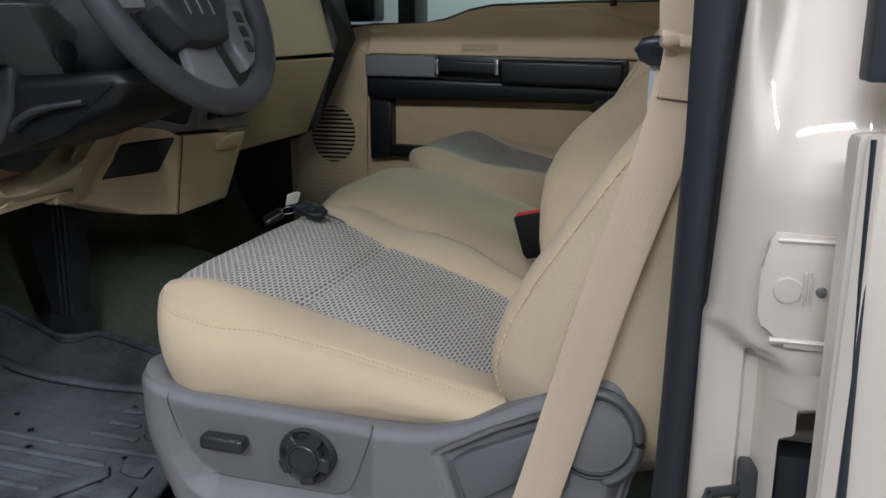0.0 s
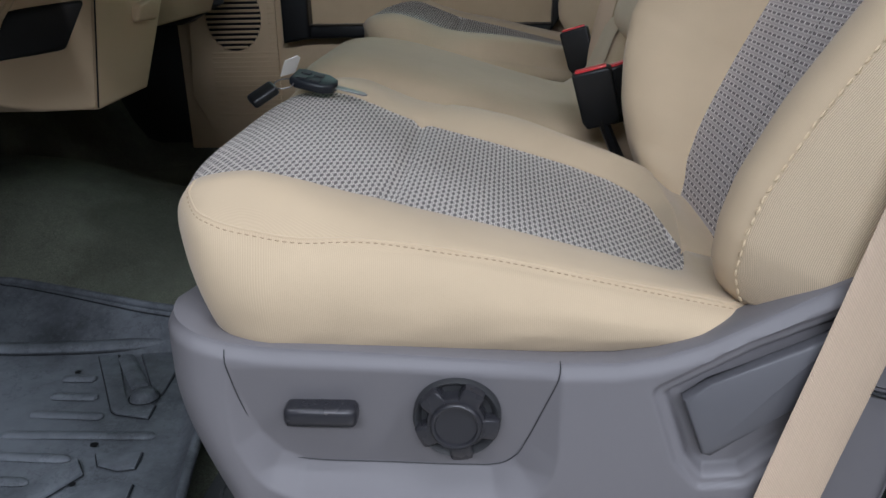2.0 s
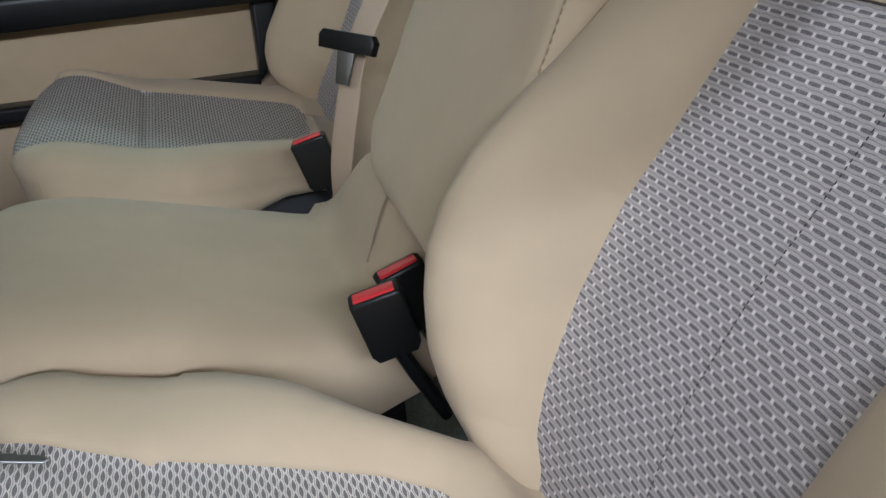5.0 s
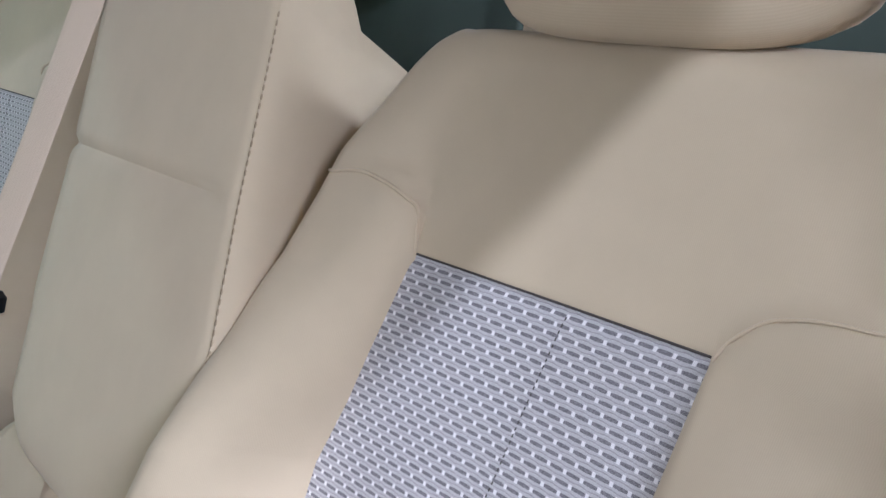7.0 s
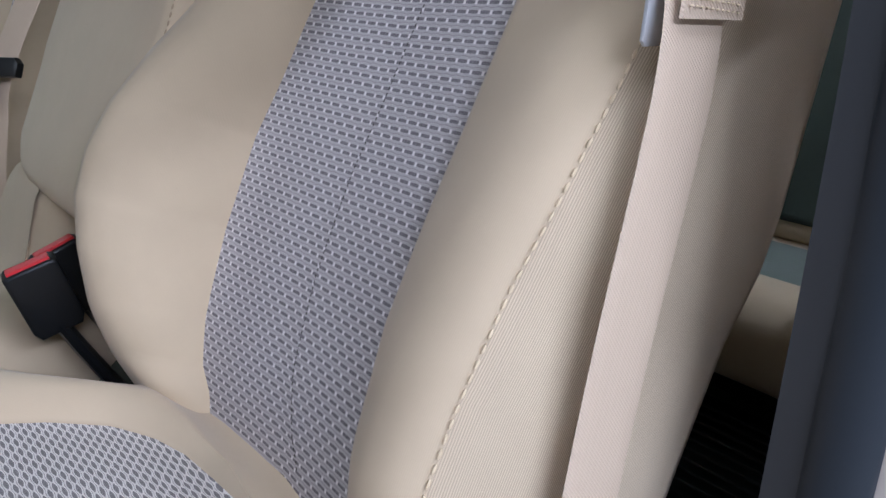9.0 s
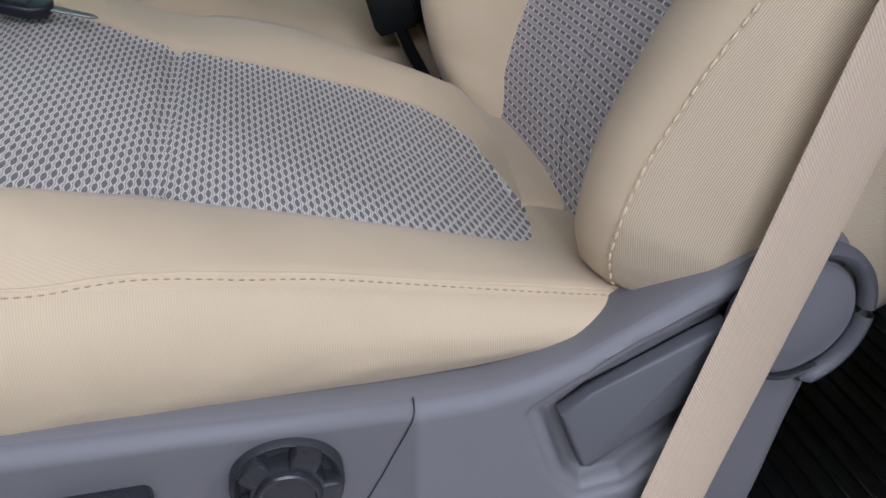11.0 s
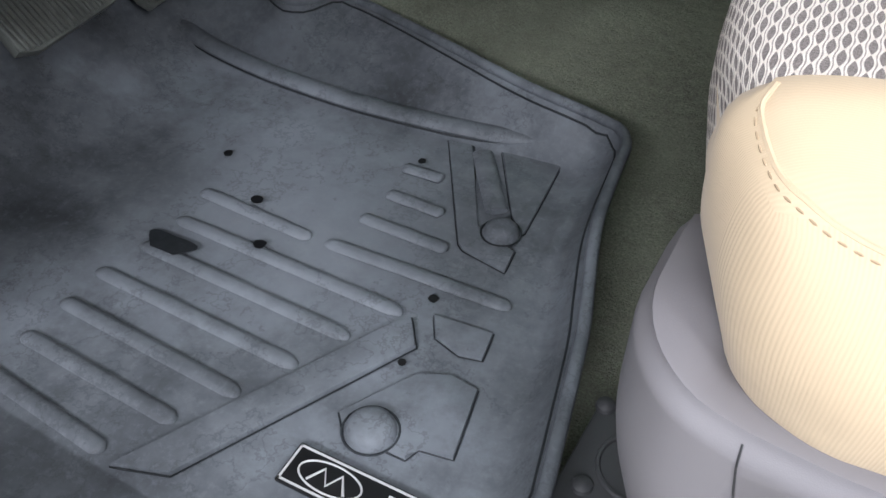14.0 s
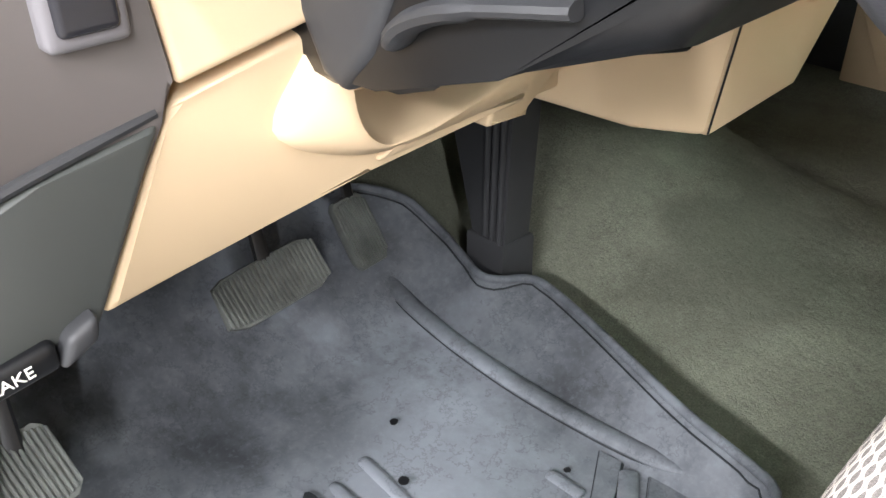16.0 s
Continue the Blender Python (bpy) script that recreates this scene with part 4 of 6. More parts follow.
def make_centre_seat():
    seat = thing("centre_seat", "narrow tan cloth middle seat between the front seats", "seat", (0.25, 0.77, 0.0))
    prof = [(0.01, 0.225), (-0.045, 0.25), (-0.068, 0.29), (-0.068, 0.33), (-0.045, 0.360), (-0.005, 0.371), (0.06, 0.366), (0.14, 0.345), (0.25, 0.311), (0.325, 0.291), (0.360, 0.291), (0.383, 0.318), (0.398, 0.365), (0.414, 0.405), (0.45, 0.425)]

    def cols(x, z, s):
        a, b = 0.606, 1.0
        if x > 0.25:
            a, b = lerp(x, [(0.25, 0.606), (0.33, 0.61), (0.38, 0.64), (0.42, 0.65)]), min(lerp(x, [(0.30, 1.0), (0.36, 0.985)]), 1.0) if x < 0.35 else lerp(z, [(0.285, 1.03), (0.30, 0.985), (0.33, 0.95), (0.40, 0.87), (0.43, 0.84)])
        pts = [(a + 0.01, 0.12), (a, 0.07), (a + 0.002, 0.03), (a + 0.012, 0.012), (a + 0.03, 0.003), (a + 0.07, -0.003)]
        mid = [(a + f * (b - a), -0.005) for f in np.linspace(0.22, 0.78, 8)]
        end = [(b - 0.07, -0.003), (b - 0.03, 0.003), (b - 0.012, 0.012), (b - 0.002, 0.03), (b, 0.07), (b - 0.01, 0.12)]
        return [(y, d, 0) for y, d in pts + mid + end]

    grid, uv, tags, s = quilted(prof, 60, cols)
    part("seat_cushion", caps(sheet(grid, uv), 60, grid.shape[1]), M_CLOTH, seat, "plain tan cloth cushion", 60)
    bprof = [(0.50, 0.375), (0.45, 0.380), (0.418, 0.393), (0.409, 0.415), (0.423, 0.443), (0.452, 0.492), (0.506, 0.584), (0.565, 0.683), (0.625, 0.783), (0.66, 0.842), (0.685, 0.87), (0.72, 0.88)]

    def bcols(x, z, s):
        seam = lerp(z, [(0.2, 0.50), (0.35, 0.487), (0.45, 0.487), (0.584, 0.499), (0.683, 0.531), (0.83, 0.572)])
        left = lerp(z, [(0.37, 0.70), (0.39, 0.73), (0.405, 0.765), (0.42, 0.805), (0.444, 0.852), (0.52, 0.875), (0.545, 0.887), (0.648, 0.91), (0.70, 0.925), (0.83, 0.97)])
        bot = float(sstep(0.46, 0.38, z))
        seam += 0.05 * bot
        w = left - seam
        groove = 0.007 * math.exp(-(((z - 0.684) / 0.006) ** 2))
        pts = [(seam + 0.03, 0.24), (seam + 0.012, 0.20), (seam + 0.002, 0.15), (seam - 0.005, 0.10), (seam - 0.009, 0.06), (seam - 0.0095, 0.03), (seam - 0.0075, 0.010), (seam - 0.003, 0.003), (seam, 0.0045),
               (seam + 0.003, 0.002), (seam + 0.012, 0.0)]
        mid = [(seam + w * f, -0.004 * math.sin(math.pi * f) + groove) for f in np.linspace(0.1, 0.88, 9)]
        end = [(left - 0.02, 0.004 + groove), (left - 0.006, 0.016), (left, 0.035), (left, 0.09), (left - 0.03, 0.15)]
        flat = lerp(z, [(0.37, 0.10), (0.40, 0.35), (0.44, 1.0)])
        return [(y, d * flat, 0) for y, d in pts + mid + end]

    grid, uv, tags, s = quilted(bprof, 80, bcols)
    bk = part("backrest", caps(sheet(grid, uv), 80, grid.shape[1]), M_CLOTH, seat, "tan cloth fold-down middle backrest", 60)
    zs = grid[:, 8, 2]
    a, b = int(np.argmin(np.abs(zs - 0.40))), int(np.argmin(np.abs(zs - 0.84)))
    part("seam_stitching", dashes(grid[a:b, 8] + np.array((-0.001, -0.003, 0.001)), 0.0055, 0.003, 0.0010), M_THREAD_S, bk)
    part("seat_base", box(0.02, 0.66, 0.02, 0.40, 0.96, 0.22, 0.02), M_DARK, seat)
    return seat


make_centre_seat()


# ------------------------------------------------------------ floor of the cab
def make_floor():
    xs, ys = np.linspace(-1.05, 2.3, 90), np.linspace(-0.12, 1.72, 60)
    grid = []
    for x in xs:
        row = []
        for y in ys:
            hump = 0.13 * math.exp(-(((y - 0.90) / 0.25) ** 4)) * float(sstep(-0.15, -0.75, x)) + 0.05 * math.exp(-(((y - 0.88) / 0.27) ** 4))
            wall = 0.55 * float(sstep(-0.72, -1.02, x))
            sill = 0.05 * float(sstep(1.6, 1.68, y))
            row.append((x, y, -0.022 + max(hump, wall) + sill + 0.003 * noise.noise((x * 6, y * 6, 0))))
        grid.append(row)
    ob = part("floor", sheet(grid), M_CARPET, None, "", 60)
    return tagged(ob, "dark grey-green carpeted cab floor with a centre hump", "floor", kind="structure")


make_floor()


def make_rear_mat():
    mat = thing("rear_floor_mat", "black ribbed rubber mat behind the driver's seat", "floor mat", (0.85, 0.30, -0.02))
    part("mat_sheet", slab([(0.60, -0.09), (1.16, -0.09), (1.18, 0.0), (1.18, 0.60), (1.10, 0.64), (0.66, 0.64), (0.60, 0.58)], 0.014, "z", -0.024, 0.005, 2), M_BLACK, mat, "black rubber sheet")
    for k in range(26):
        part("mat_rib", box(0.62 + 0.021 * k, -0.07, -0.012, 0.629 + 0.021 * k, 0.60, -0.0065, 0.0015, 1), M_BLACK, mat)
    return mat


make_rear_mat()

MAT_EDGE = [(-0.066, 0.06), (-0.075, 0.11), (-0.092, 0.20), (-0.107, 0.255), (-0.126, 0.33), (-0.137, 0.42), (-0.140, 0.452), (-0.152, 0.475), (-0.174, 0.483),
            (-0.253, 0.497), (-0.35, 0.523), (-0.447, 0.549), (-0.515, 0.562), (-0.540, 0.556), (-0.562, 0.525), (-0.585, 0.514), (-0.63, 0.527), (-0.68, 0.537), (-0.743, 0.53), (-0.785, 0.50),
            (-0.83, 0.44), (-0.90, 0.40), (-0.93, 0.30), (-0.93, -0.06), (-0.86, -0.118), (-0.20, -0.118), (-0.09, -0.09), (-0.066, -0.02)]


def mat_height(x, y, e):
    """Height of the rubber mat, e being the way in from its edge."""
    side = y > 0.38 and -0.80 < x < -0.12
    rise = lerp(x, [(-0.95, 0.03), (-0.74, 0.075), (-0.55, 0.064), (-0.45, 0.056), (-0.25, 0.047), (-0.06, 0.04)])
    base = 0.447
    if side and x < -0.19:
        f = float(np.clip((y - base) / max(0.02, e + y - base), 0, 1))
        z = rise * f
        bead = y - base
    else:
        f = float(np.clip(1 - e / 0.032, 0, 1))
        z = rise * f**1.4
        bead = 0.032 - e
    z += 0.24 * float(sstep(-0.60, -0.95, x)) ** 1.2 * (1 - 0.5 * f)
    z += 0.006 * math.exp(-((bead / 0.009) ** 2)) * (1 if x < -0.16 else 0.2) * float(sstep(-0.84, -0.78, x)) * (1 if y > 0.3 else 0.3)
    z += 0.002 * noise.noise((x * 9, y * 9, 0.3))
    return z


RIB_AT = [0, 0.006, 0.015, 0.03, 0.045, 0.2, 0.4, 0.6, 0.8, 0.955, 0.97, 0.985, 0.994, 1]


def groove(outline):
    """A thin dark channel round the foot of a moulded pad."""
    c = np.mean(np.array(outline), axis=0)
    pts = []
    for (ax, ay), (bx, by) in zip(outline, outline[1:] + outline[:1]):
        for f in np.linspace(0, 1, 7)[:-1]:
            p = np.array((ax + (bx - ax) * f, ay + (by - ay) * f))
            d = (p - c) / np.linalg.norm(p - c)
            p = p + d * 0.0006
            pts.append((p[0], p[1], 0.0016))
    return tube(pts, 0.0009, 5, True, 0.6)


def make_mat():
    mat = thing("floor_mat", "worn dark rubber floor mat with raised ribs and rim", "floor mat", (-0.40, 0.20, 0.0))
    edge = spline(MAT_EDGE + [MAT_EDGE[0]], 220)[:-1]
    cx, cy = -0.42, 0.22
    n = len(edge)
    fr = np.r_[0, np.linspace(0.012, 0.45, 30), np.linspace(0.5, 0.97, 12)]
    poly = [tuple(p) for p in edge[::3]]
    grid = []
    for f in fr:
        row = []
        for px_, py_ in edge:
            x, y = px_ + (cx - px_) * f, py_ + (cy - py_) * f
            e = 0.0 if f == 0 else max(0.0, inside(x, y, poly))
            row.append((x, y, mat_height(x, y, e)))
        grid.append(row)
    bm = sheet(grid, close_v=True)
    bm.verts.ensure_lookup_table()
    bm.faces.new([bm.verts[(len(fr) - 1) * n + k] for k in range(n)])
    body = part("mat_tray", bm, M_RUBBER, mat, "", 70)
    rim = [(x, y, mat_height(x, y, 0.0)) for x, y in edge]
    part("rim_bead", tube(rim, 0.0058, 10, True), M_RUBBER, mat)
    inset = []
    for x, y in edge:
        d = math.hypot(cx - x, cy - y)
        q = (x + (cx - x) * 0.010 / d, y + (cy - y) * 0.010 / d)
        inset.append((q[0], q[1], mat_height(q[0], q[1], max(0.0, inside(q[0], q[1], poly))) + 0.0004))
    # dark line drawn in as the shadow inside the rim bead
    part("rim_shade_line", tube(inset, 0.0013, 6, True), M_WEAR_SHADE, mat)
    foot = spline([(-0.83, 0.470, 0.105), (-0.70, 0.456, 0.032), (-0.60, 0.447, 0.012), (-0.47, 0.442, 0.007), (-0.36, 0.447, 0.007), (-0.27, 0.458, 0.008), (-0.195, 0.470, 0.012)], 60)
    part("foot_ridge", tube(foot, [0.002 + 0.0105 * min(1, 8 * f, 8 * (1 - f)) for f in np.linspace(0, 1, 60)], 12, False, 0.7), M_RUBBER, mat)
    # dark line drawn in as the shade under the fold
    part("foot_crease_shade", tube(foot[4:-3] + np.array((0, -0.0115, -0.0035)), 0.0016, 6), M_WEAR_SHADE, mat)
    ribs = [(-0.498, 0.239, -0.365, 0.231), (-0.350, 0.233, -0.164, 0.236), (-0.492, 0.195, -0.243, 0.187), (-0.496, 0.152, -0.268, 0.143), (-0.507, 0.107, -0.288, 0.098),
            (-0.506, 0.065, -0.311, 0.054), (-0.505, 0.022, -0.338, 0.012), (-0.505, -0.018, -0.366, -0.032), (-0.34, 0.279, -0.246, 0.276), (-0.335, 0.322, -0.273, 0.320), (-0.342, 0.367, -0.298, 0.368)]
    for x0, y0, x1, y1 in ribs:
        p = [(x0 + (x1 - x0) * f, y0 + (y1 - y0) * f, 0.0002 + 0.0016 * min(1, 30 * f, 30 * (1 - f)) ** 0.5) for f in RIB_AT]
        part("rib", tube(p, [0.0015 + 0.0062 * min(1, 22 * f, 22 * (1 - f)) ** 0.5 for f in RIB_AT], 10, False, 0.42), M_RUBBER, mat)
    bar = [(-0.352, -0.040), (-0.309, -0.026), (-0.214, 0.158), (-0.232, 0.184), (-0.244, 0.170)]
    part("bar_groove", groove(bar), M_WEAR_SHADE, mat)
    part("diagonal_bar", slab([(-0.352, -0.040), (-0.309, -0.026), (-0.214, 0.158), (-0.232, 0.184), (-0.244, 0.170)], 0.007, "z", 0.0, 0.003), M_RUBBER, mat)
    for pad in ([(-0.218, 0.197), (-0.165, 0.201), (-0.161, 0.171), (-0.180, 0.167), (-0.205, 0.175)],
                [(-0.200, 0.135), (-0.175, 0.146), (-0.151, 0.142), (-0.140, 0.078), (-0.166, 0.074), (-0.170, 0.062), (-0.222, 0.062), (-0.234, 0.075)],
                [(-0.323, 0.430), (-0.294, 0.433), (-0.236, 0.315), (-0.190, 0.302), (-0.187, 0.272), (-0.232, 0.281), (-0.240, 0.287)],
                [(-0.264, 0.437), (-0.200, 0.444), (-0.192, 0.330), (-0.196, 0.322), (-0.212, 0.346)]):
        part("pad_groove", groove(pad), M_WEAR_SHADE, mat)
        part("raised_pad", slab(pad, 0.0045, "z", 0.0, 0.002), M_RUBBER, mat)
    part("groove_bar", tube([(-0.281, 0.425, 0.004), (-0.228, 0.345, 0.004)], 0.011, 10, False, 0.4), M_RUBBER, mat)
    for x, y, r in ((-0.211, 0.318, 0.0155), (-0.204, 0.071, 0.018)):
        part("stud_groove", tube([(x + (r + 0.0035) * math.cos(a), y + (r + 0.0035) * math.sin(a), 0.0044) for a in np.linspace(0, 2 * math.pi, 28, endpoint=False)], 0.0011, 5, True, 0.6), M_WEAR_SHADE, mat)
        part("stud", lathe([(r + 0.003, 0.0), (r + 0.002, 0.004), (r, 0.010), (r * 0.8, 0.0135), (r * 0.4, 0.015), (0.001, 0.0155)], (x, y, 0.0), (0, 0, 1), 24), M_RUBBER, mat)
    # name plate, its lettering as plain shapes
    pl = part("name_plate", box(-0.242, 0.004, 0.003, -0.117, 0.038, 0.0065, 0.001), M_BLACK, mat, "glossy black name plate with a silver border")
    e = 0.0016
    for a in ((-0.2405, 0.0055, -0.1185, 0.0055 + e), (-0.2405, 0.0365 - e, -0.1185, 0.0365), (-0.2405, 0.0055, -0.2405 + e, 0.0365), (-0.1185 - e, 0.0055, -0.1185, 0.0365)):
        part("border_line", box(a[0], a[1], 0.0064, a[2], a[3], 0.0072, 0), M_SILVER, pl)
    ov = [(-0.207 + 0.025 * math.cos(a), 0.021 + 0.0115 * math.sin(a), 0.0068) for a in np.linspace(0, 2 * math.pi, 28, endpoint=False)]
    part("emblem_ring", tube(ov, 0.0008, 6, True), M_SILVER, pl)
    part("emblem_peak", tube([(-0.222, 0.014, 0.0068), (-0.214, 0.027, 0.0068), (-0.207, 0.015, 0.0068), (-0.200, 0.027, 0.0068), (-0.192, 0.014, 0.0068)], 0.0011, 6), M_SILVER, pl)
    for k in range(4):
        part("emblem_stripe", slab([(-0.165 + 0.011 * k, 0.009), (-0.158 + 0.011 * k, 0.009), (-0.153 + 0.011 * k, 0.0195), (-0.160 + 0.011 * k, 0.0195)], 0.0008, "z", 0.0064, 0), M_SILVER, pl)
    for k in range(5):
        part("lettering_bar", box(-0.164 + 0.0085 * k, 0.0275, 0.0064, -0.158 + 0.0085 * k, 0.0295, 0.007, 0), M_SILVER, pl)
    # worn holes
    for x, y, r in ((-0.513, 0.300, 0.005), (-0.437, 0.248, 0.006), (-0.396, 0.197, 0.006), (-0.227, 0.213, 0.0045), (-0.216, 0.139, 0.0035), (-0.330, 0.383, 0.004)):
        z = 0.0035 + (0.004 if r > 0.0055 else 0.0)
        ol = [(x + r * (1 + 0.35 * noise.noise((9 * x + k, 7 * y, 1.0))) * math.cos(2 * math.pi * k / 12), y + r * (1 + 0.35 * noise.noise((9 * x, k, 3.0))) * math.sin(2 * math.pi * k / 12)) for k in range(12)]
        part("worn_hole", slab(ol, 0.0006, "z", z, 0), M_BLACK, mat)
    pt = [(-0.471 + 0.024 * math.cos(a) * (1 + 0.25 * math.sin(3 * a)), 0.161 + 0.0145 * math.sin(a) * (1 + 0.3 * math.cos(2 * a))) for a in np.linspace(0, 2 * math.pi, 22, endpoint=False)]
    part("worn_patch", slab(pt, 0.0006, "z", 0.0052, 0), M_WEAR_SHADE, mat, "dark worn-through patch")
    return mat


make_mat()


# ------------------------------------------------------------ pedals
def pedal(name, label, centre, w, h, tilt, yaw, roll, arm_to, ribs):
    ob = thing(name, label, "pedal", centre)
    m = Matrix.Translation(centre) @ Euler((0, radians(tilt), radians(yaw))).to_matrix().to_4x4() @ Euler((radians(roll), 0, 0)).to_matrix().to_4x4()
    ol = [(-w / 2, -h * 0.36), (-w * 0.36, -h / 2), (w * 0.36, -h / 2), (w / 2, -h * 0.36), (w * 0.46, h * 0.42), (w * 0.36, h / 2), (-w * 0.36, h / 2), (-w * 0.46, h * 0.42)]
    part("pad", turned(slab(ol, 0.014, "x", -0.014, 0.004), m), M_PEDAL, ob, "ribbed rubber pad")
    for k in range(ribs):
        y = -w / 2 + w * (k + 0.7) / (ribs + 0.4)
        hh = h * (0.46 - 0.08 * abs(2 * k / (ribs - 1) - 1) ** 3)
        part("pad_rib", turned(box(-0.001, y - w / ribs * 0.34, -hh, 0.0028, y + w / ribs * 0.34, hh, 0.001, 1), m), M_PEDAL, ob)
    part("arm", tube([m @ Vector((-0.012, 0, 0)), (centre[0] - 0.05, centre[1] + 0.01, centre[2] + 0.09), arm_to], 0.009, 8, False, 0.5), M_BLACK, ob)
    return ob


M_PEDAL = mat_rubber("worn_pedal_rubber", srgb(84, 87, 84))
pedal("brake_pedal", "wide ribbed rubber brake pedal", (-0.612, 0.2305, 0.181), 0.13, 0.058, -40, -1.5, 4.3, (-0.74, 0.24, 0.52), 24)
pedal("accelerator_pedal", "narrow ribbed black accelerator pedal", (-0.712, 0.424, 0.118), 0.055, 0.095, -32, 2.6, 1.8, (-0.84, 0.40, 0.40), 12)
pedal("parking_brake_pedal", "ribbed rubber parking brake pedal", (-0.56, -0.055, 0.15), 0.075, 0.075, -45, 8, 0, (-0.75, -0.04, 0.48), 14)


# ------------------------------------------------------------ belts and buckles
def make_driver_belt():
    belt = thing("seat_belt", "tan webbing driver's seat belt with latch plate hanging from the pillar", "seat belt", (0.53, -0.02, 0.10))
    low = spline([(0.445, -0.022, 0.06), (0.469, -0.022, 0.153), (0.4965, -0.022, 0.253), (0.540, -0.022, 0.414), (0.578, -0.022, 0.536), (0.5885, -0.022, 0.575), (0.596, -0.0195, 0.612), (0.599, -0.012, 0.64)], 40)
    part("lower_strap", ribbon(low, (0.99, -0.06, -0.25), 0.047, 0.0016), M_BELT, belt)
    upp = spline([(0.599, -0.012, 0.638), (0.599, -0.0115, 0.66), (0.597, -0.015, 0.70), (0.594, -0.020, 0.76), (0.600, -0.030, 0.90), (0.635, -0.055, 1.12)], 30)
    part("upper_strap", ribbon(upp, (1.0, -0.06, 0.0), 0.047, 0.0016), M_BELT, belt)
    # folded sleeve that holds the latch plate: up the front, out in a loop and back
    fold = spline([(0.6005, -0.0265, 0.604), (0.6025, -0.0275, 0.622), (0.604, -0.0285, 0.634), (0.605, -0.0325, 0.643), (0.6055, -0.0385, 0.647), (0.6055, -0.0435, 0.6495), (0.605, -0.0465, 0.653), (0.604, -0.0455, 0.6575), (0.603, -0.0415, 0.6585),
                   (0.602, -0.037, 0.656), (0.601, -0.0300, 0.650), (0.600, -0.0255, 0.644)], 54)
    sl = part("belt_sleeve", ribbon(fold, (0.985, -0.05, -0.2), 0.050, 0.0026), M_BELT, belt, "folded and stitched webbing sleeve")
    for z in (0.609, 0.613):
        part("sleeve_stitching", dashes([(0.580, -0.0285, z + 0.004), (0.622, -0.0300, z - 0.004)], 0.0026, 0.0016, 0.0006), M_THREAD, sl)
    lp_at = Matrix.Translation((0.594, -0.0175, 0.647)) @ Euler((radians(97), radians(4), radians(4))).to_matrix().to_4x4()
    lp = part("latch_plate", turned(slab([(-0.034, -0.011), (-0.024, -0.015), (0.020, -0.015), (0.033, -0.011), (0.037, 0.0), (0.033, 0.009), (0.018, 0.0125), (-0.020, 0.0125), (-0.034, 0.009), (-0.040, -0.001)], 0.0145, "z", -0.006, 0.0068, 4), lp_at), M_LATCH, belt, "blue-black moulded latch plate")
    part("latch_slot", turned(box(-0.024, -0.004, 0.0075, 0.024, 0.004, 0.0091, 0.0006, 1), lp_at), M_BLACK, lp)
    part("tongue", turned(slab([(-0.022, -0.054), (-0.019, -0.057), (-0.006, -0.057), (-0.004, -0.054), (-0.002, -0.012), (-0.024, -0.012)], 0.0026, "z", -0.0055, 0.0008, 2), lp_at), M_SILVER, lp, "steel latch tongue")
    return belt


make_driver_belt()


def make_buckle(label, at, yaw, lean, side):
    """A buckle head at its top centre, on a stalk that goes down between the seats."""
    ob = thing("seat_belt_buckle", label, "buckle", at, "belt buckles")
    m = Matrix.Translation(at) @ Euler((radians(side), radians(lean), radians(yaw))).to_matrix().to_4x4()
    part("buckle_body", turned(slab([(-0.026, -0.003), (-0.026, -0.068), (-0.021, -0.078), (0.020, -0.078), (0.026, -0.068), (0.026, -0.003), (0.022, 0.0), (-0.022, 0.0)], 0.024, "y", -0.012, 0.004, 3), m), M_BLACK, ob)
    part("release_button", turned(box(-0.021, -0.0085, -0.012, 0.021, 0.0045, 0.003, 0.002), m), M_RED, ob, "red press button")
    part("stalk", turned(tube([(0, 0, -0.07), (0.006, 0, -0.11), (0.02, 0, -0.18)], 0.013, 10, False, 0.6), m), M_BLACK, ob)
    return ob


make_buckle("black buckle with red button beside the driver's seat", (0.357, 0.562, 0.368), -8, -14, 6)
make_buckle("black buckle with red button behind the nearer one", (0.392, 0.606, 0.366), 4, -16, 0)
make_buckle("black buckle with red button beside the passenger seat", (0.368, 1.024, 0.372), -12, -16, 0)


def make_middle_belt():
    belt = thing("seat_belt", "tan middle seat belt with black latch plate", "seat belt", (0.45, 0.97, 0.30))
    p = spline([(0.70, 0.955, 0.94), (0.635, 0.962, 0.82), (0.54, 0.968, 0.66), (0.450, 0.976, 0.508), (0.425, 0.975, 0.43), (0.405, 0.985, 0.33), (0.40, 0.99, 0.22)], 40)
    part("strap", ribbon(p, (0.45, -0.85, 0.0), 0.047, 0.0016), M_BELT, belt)
    m = Matrix.Translation((0.438, 0.976, 0.508)) @ Euler((radians(70), radians(0), radians(-62))).to_matrix().to_4x4()
    lp = part("latch_plate", turned(slab([(-0.055, -0.012), (0.055, -0.012), (0.058, 0.006), (0.05, 0.014), (-0.05, 0.014), (-0.058, 0.006)], 0.012, "z", -0.002, 0.004), m), M_BLACK, belt, "black moulded latch plate")
    part("tongue", turned(slab([(-0.013, -0.055), (0.013, -0.055), (0.018, -0.012), (-0.018, -0.012)], 0.003, "z", 0.002, 0.001), m), M_STEEL, lp, "steel latch tongue")
    return belt


make_middle_belt()


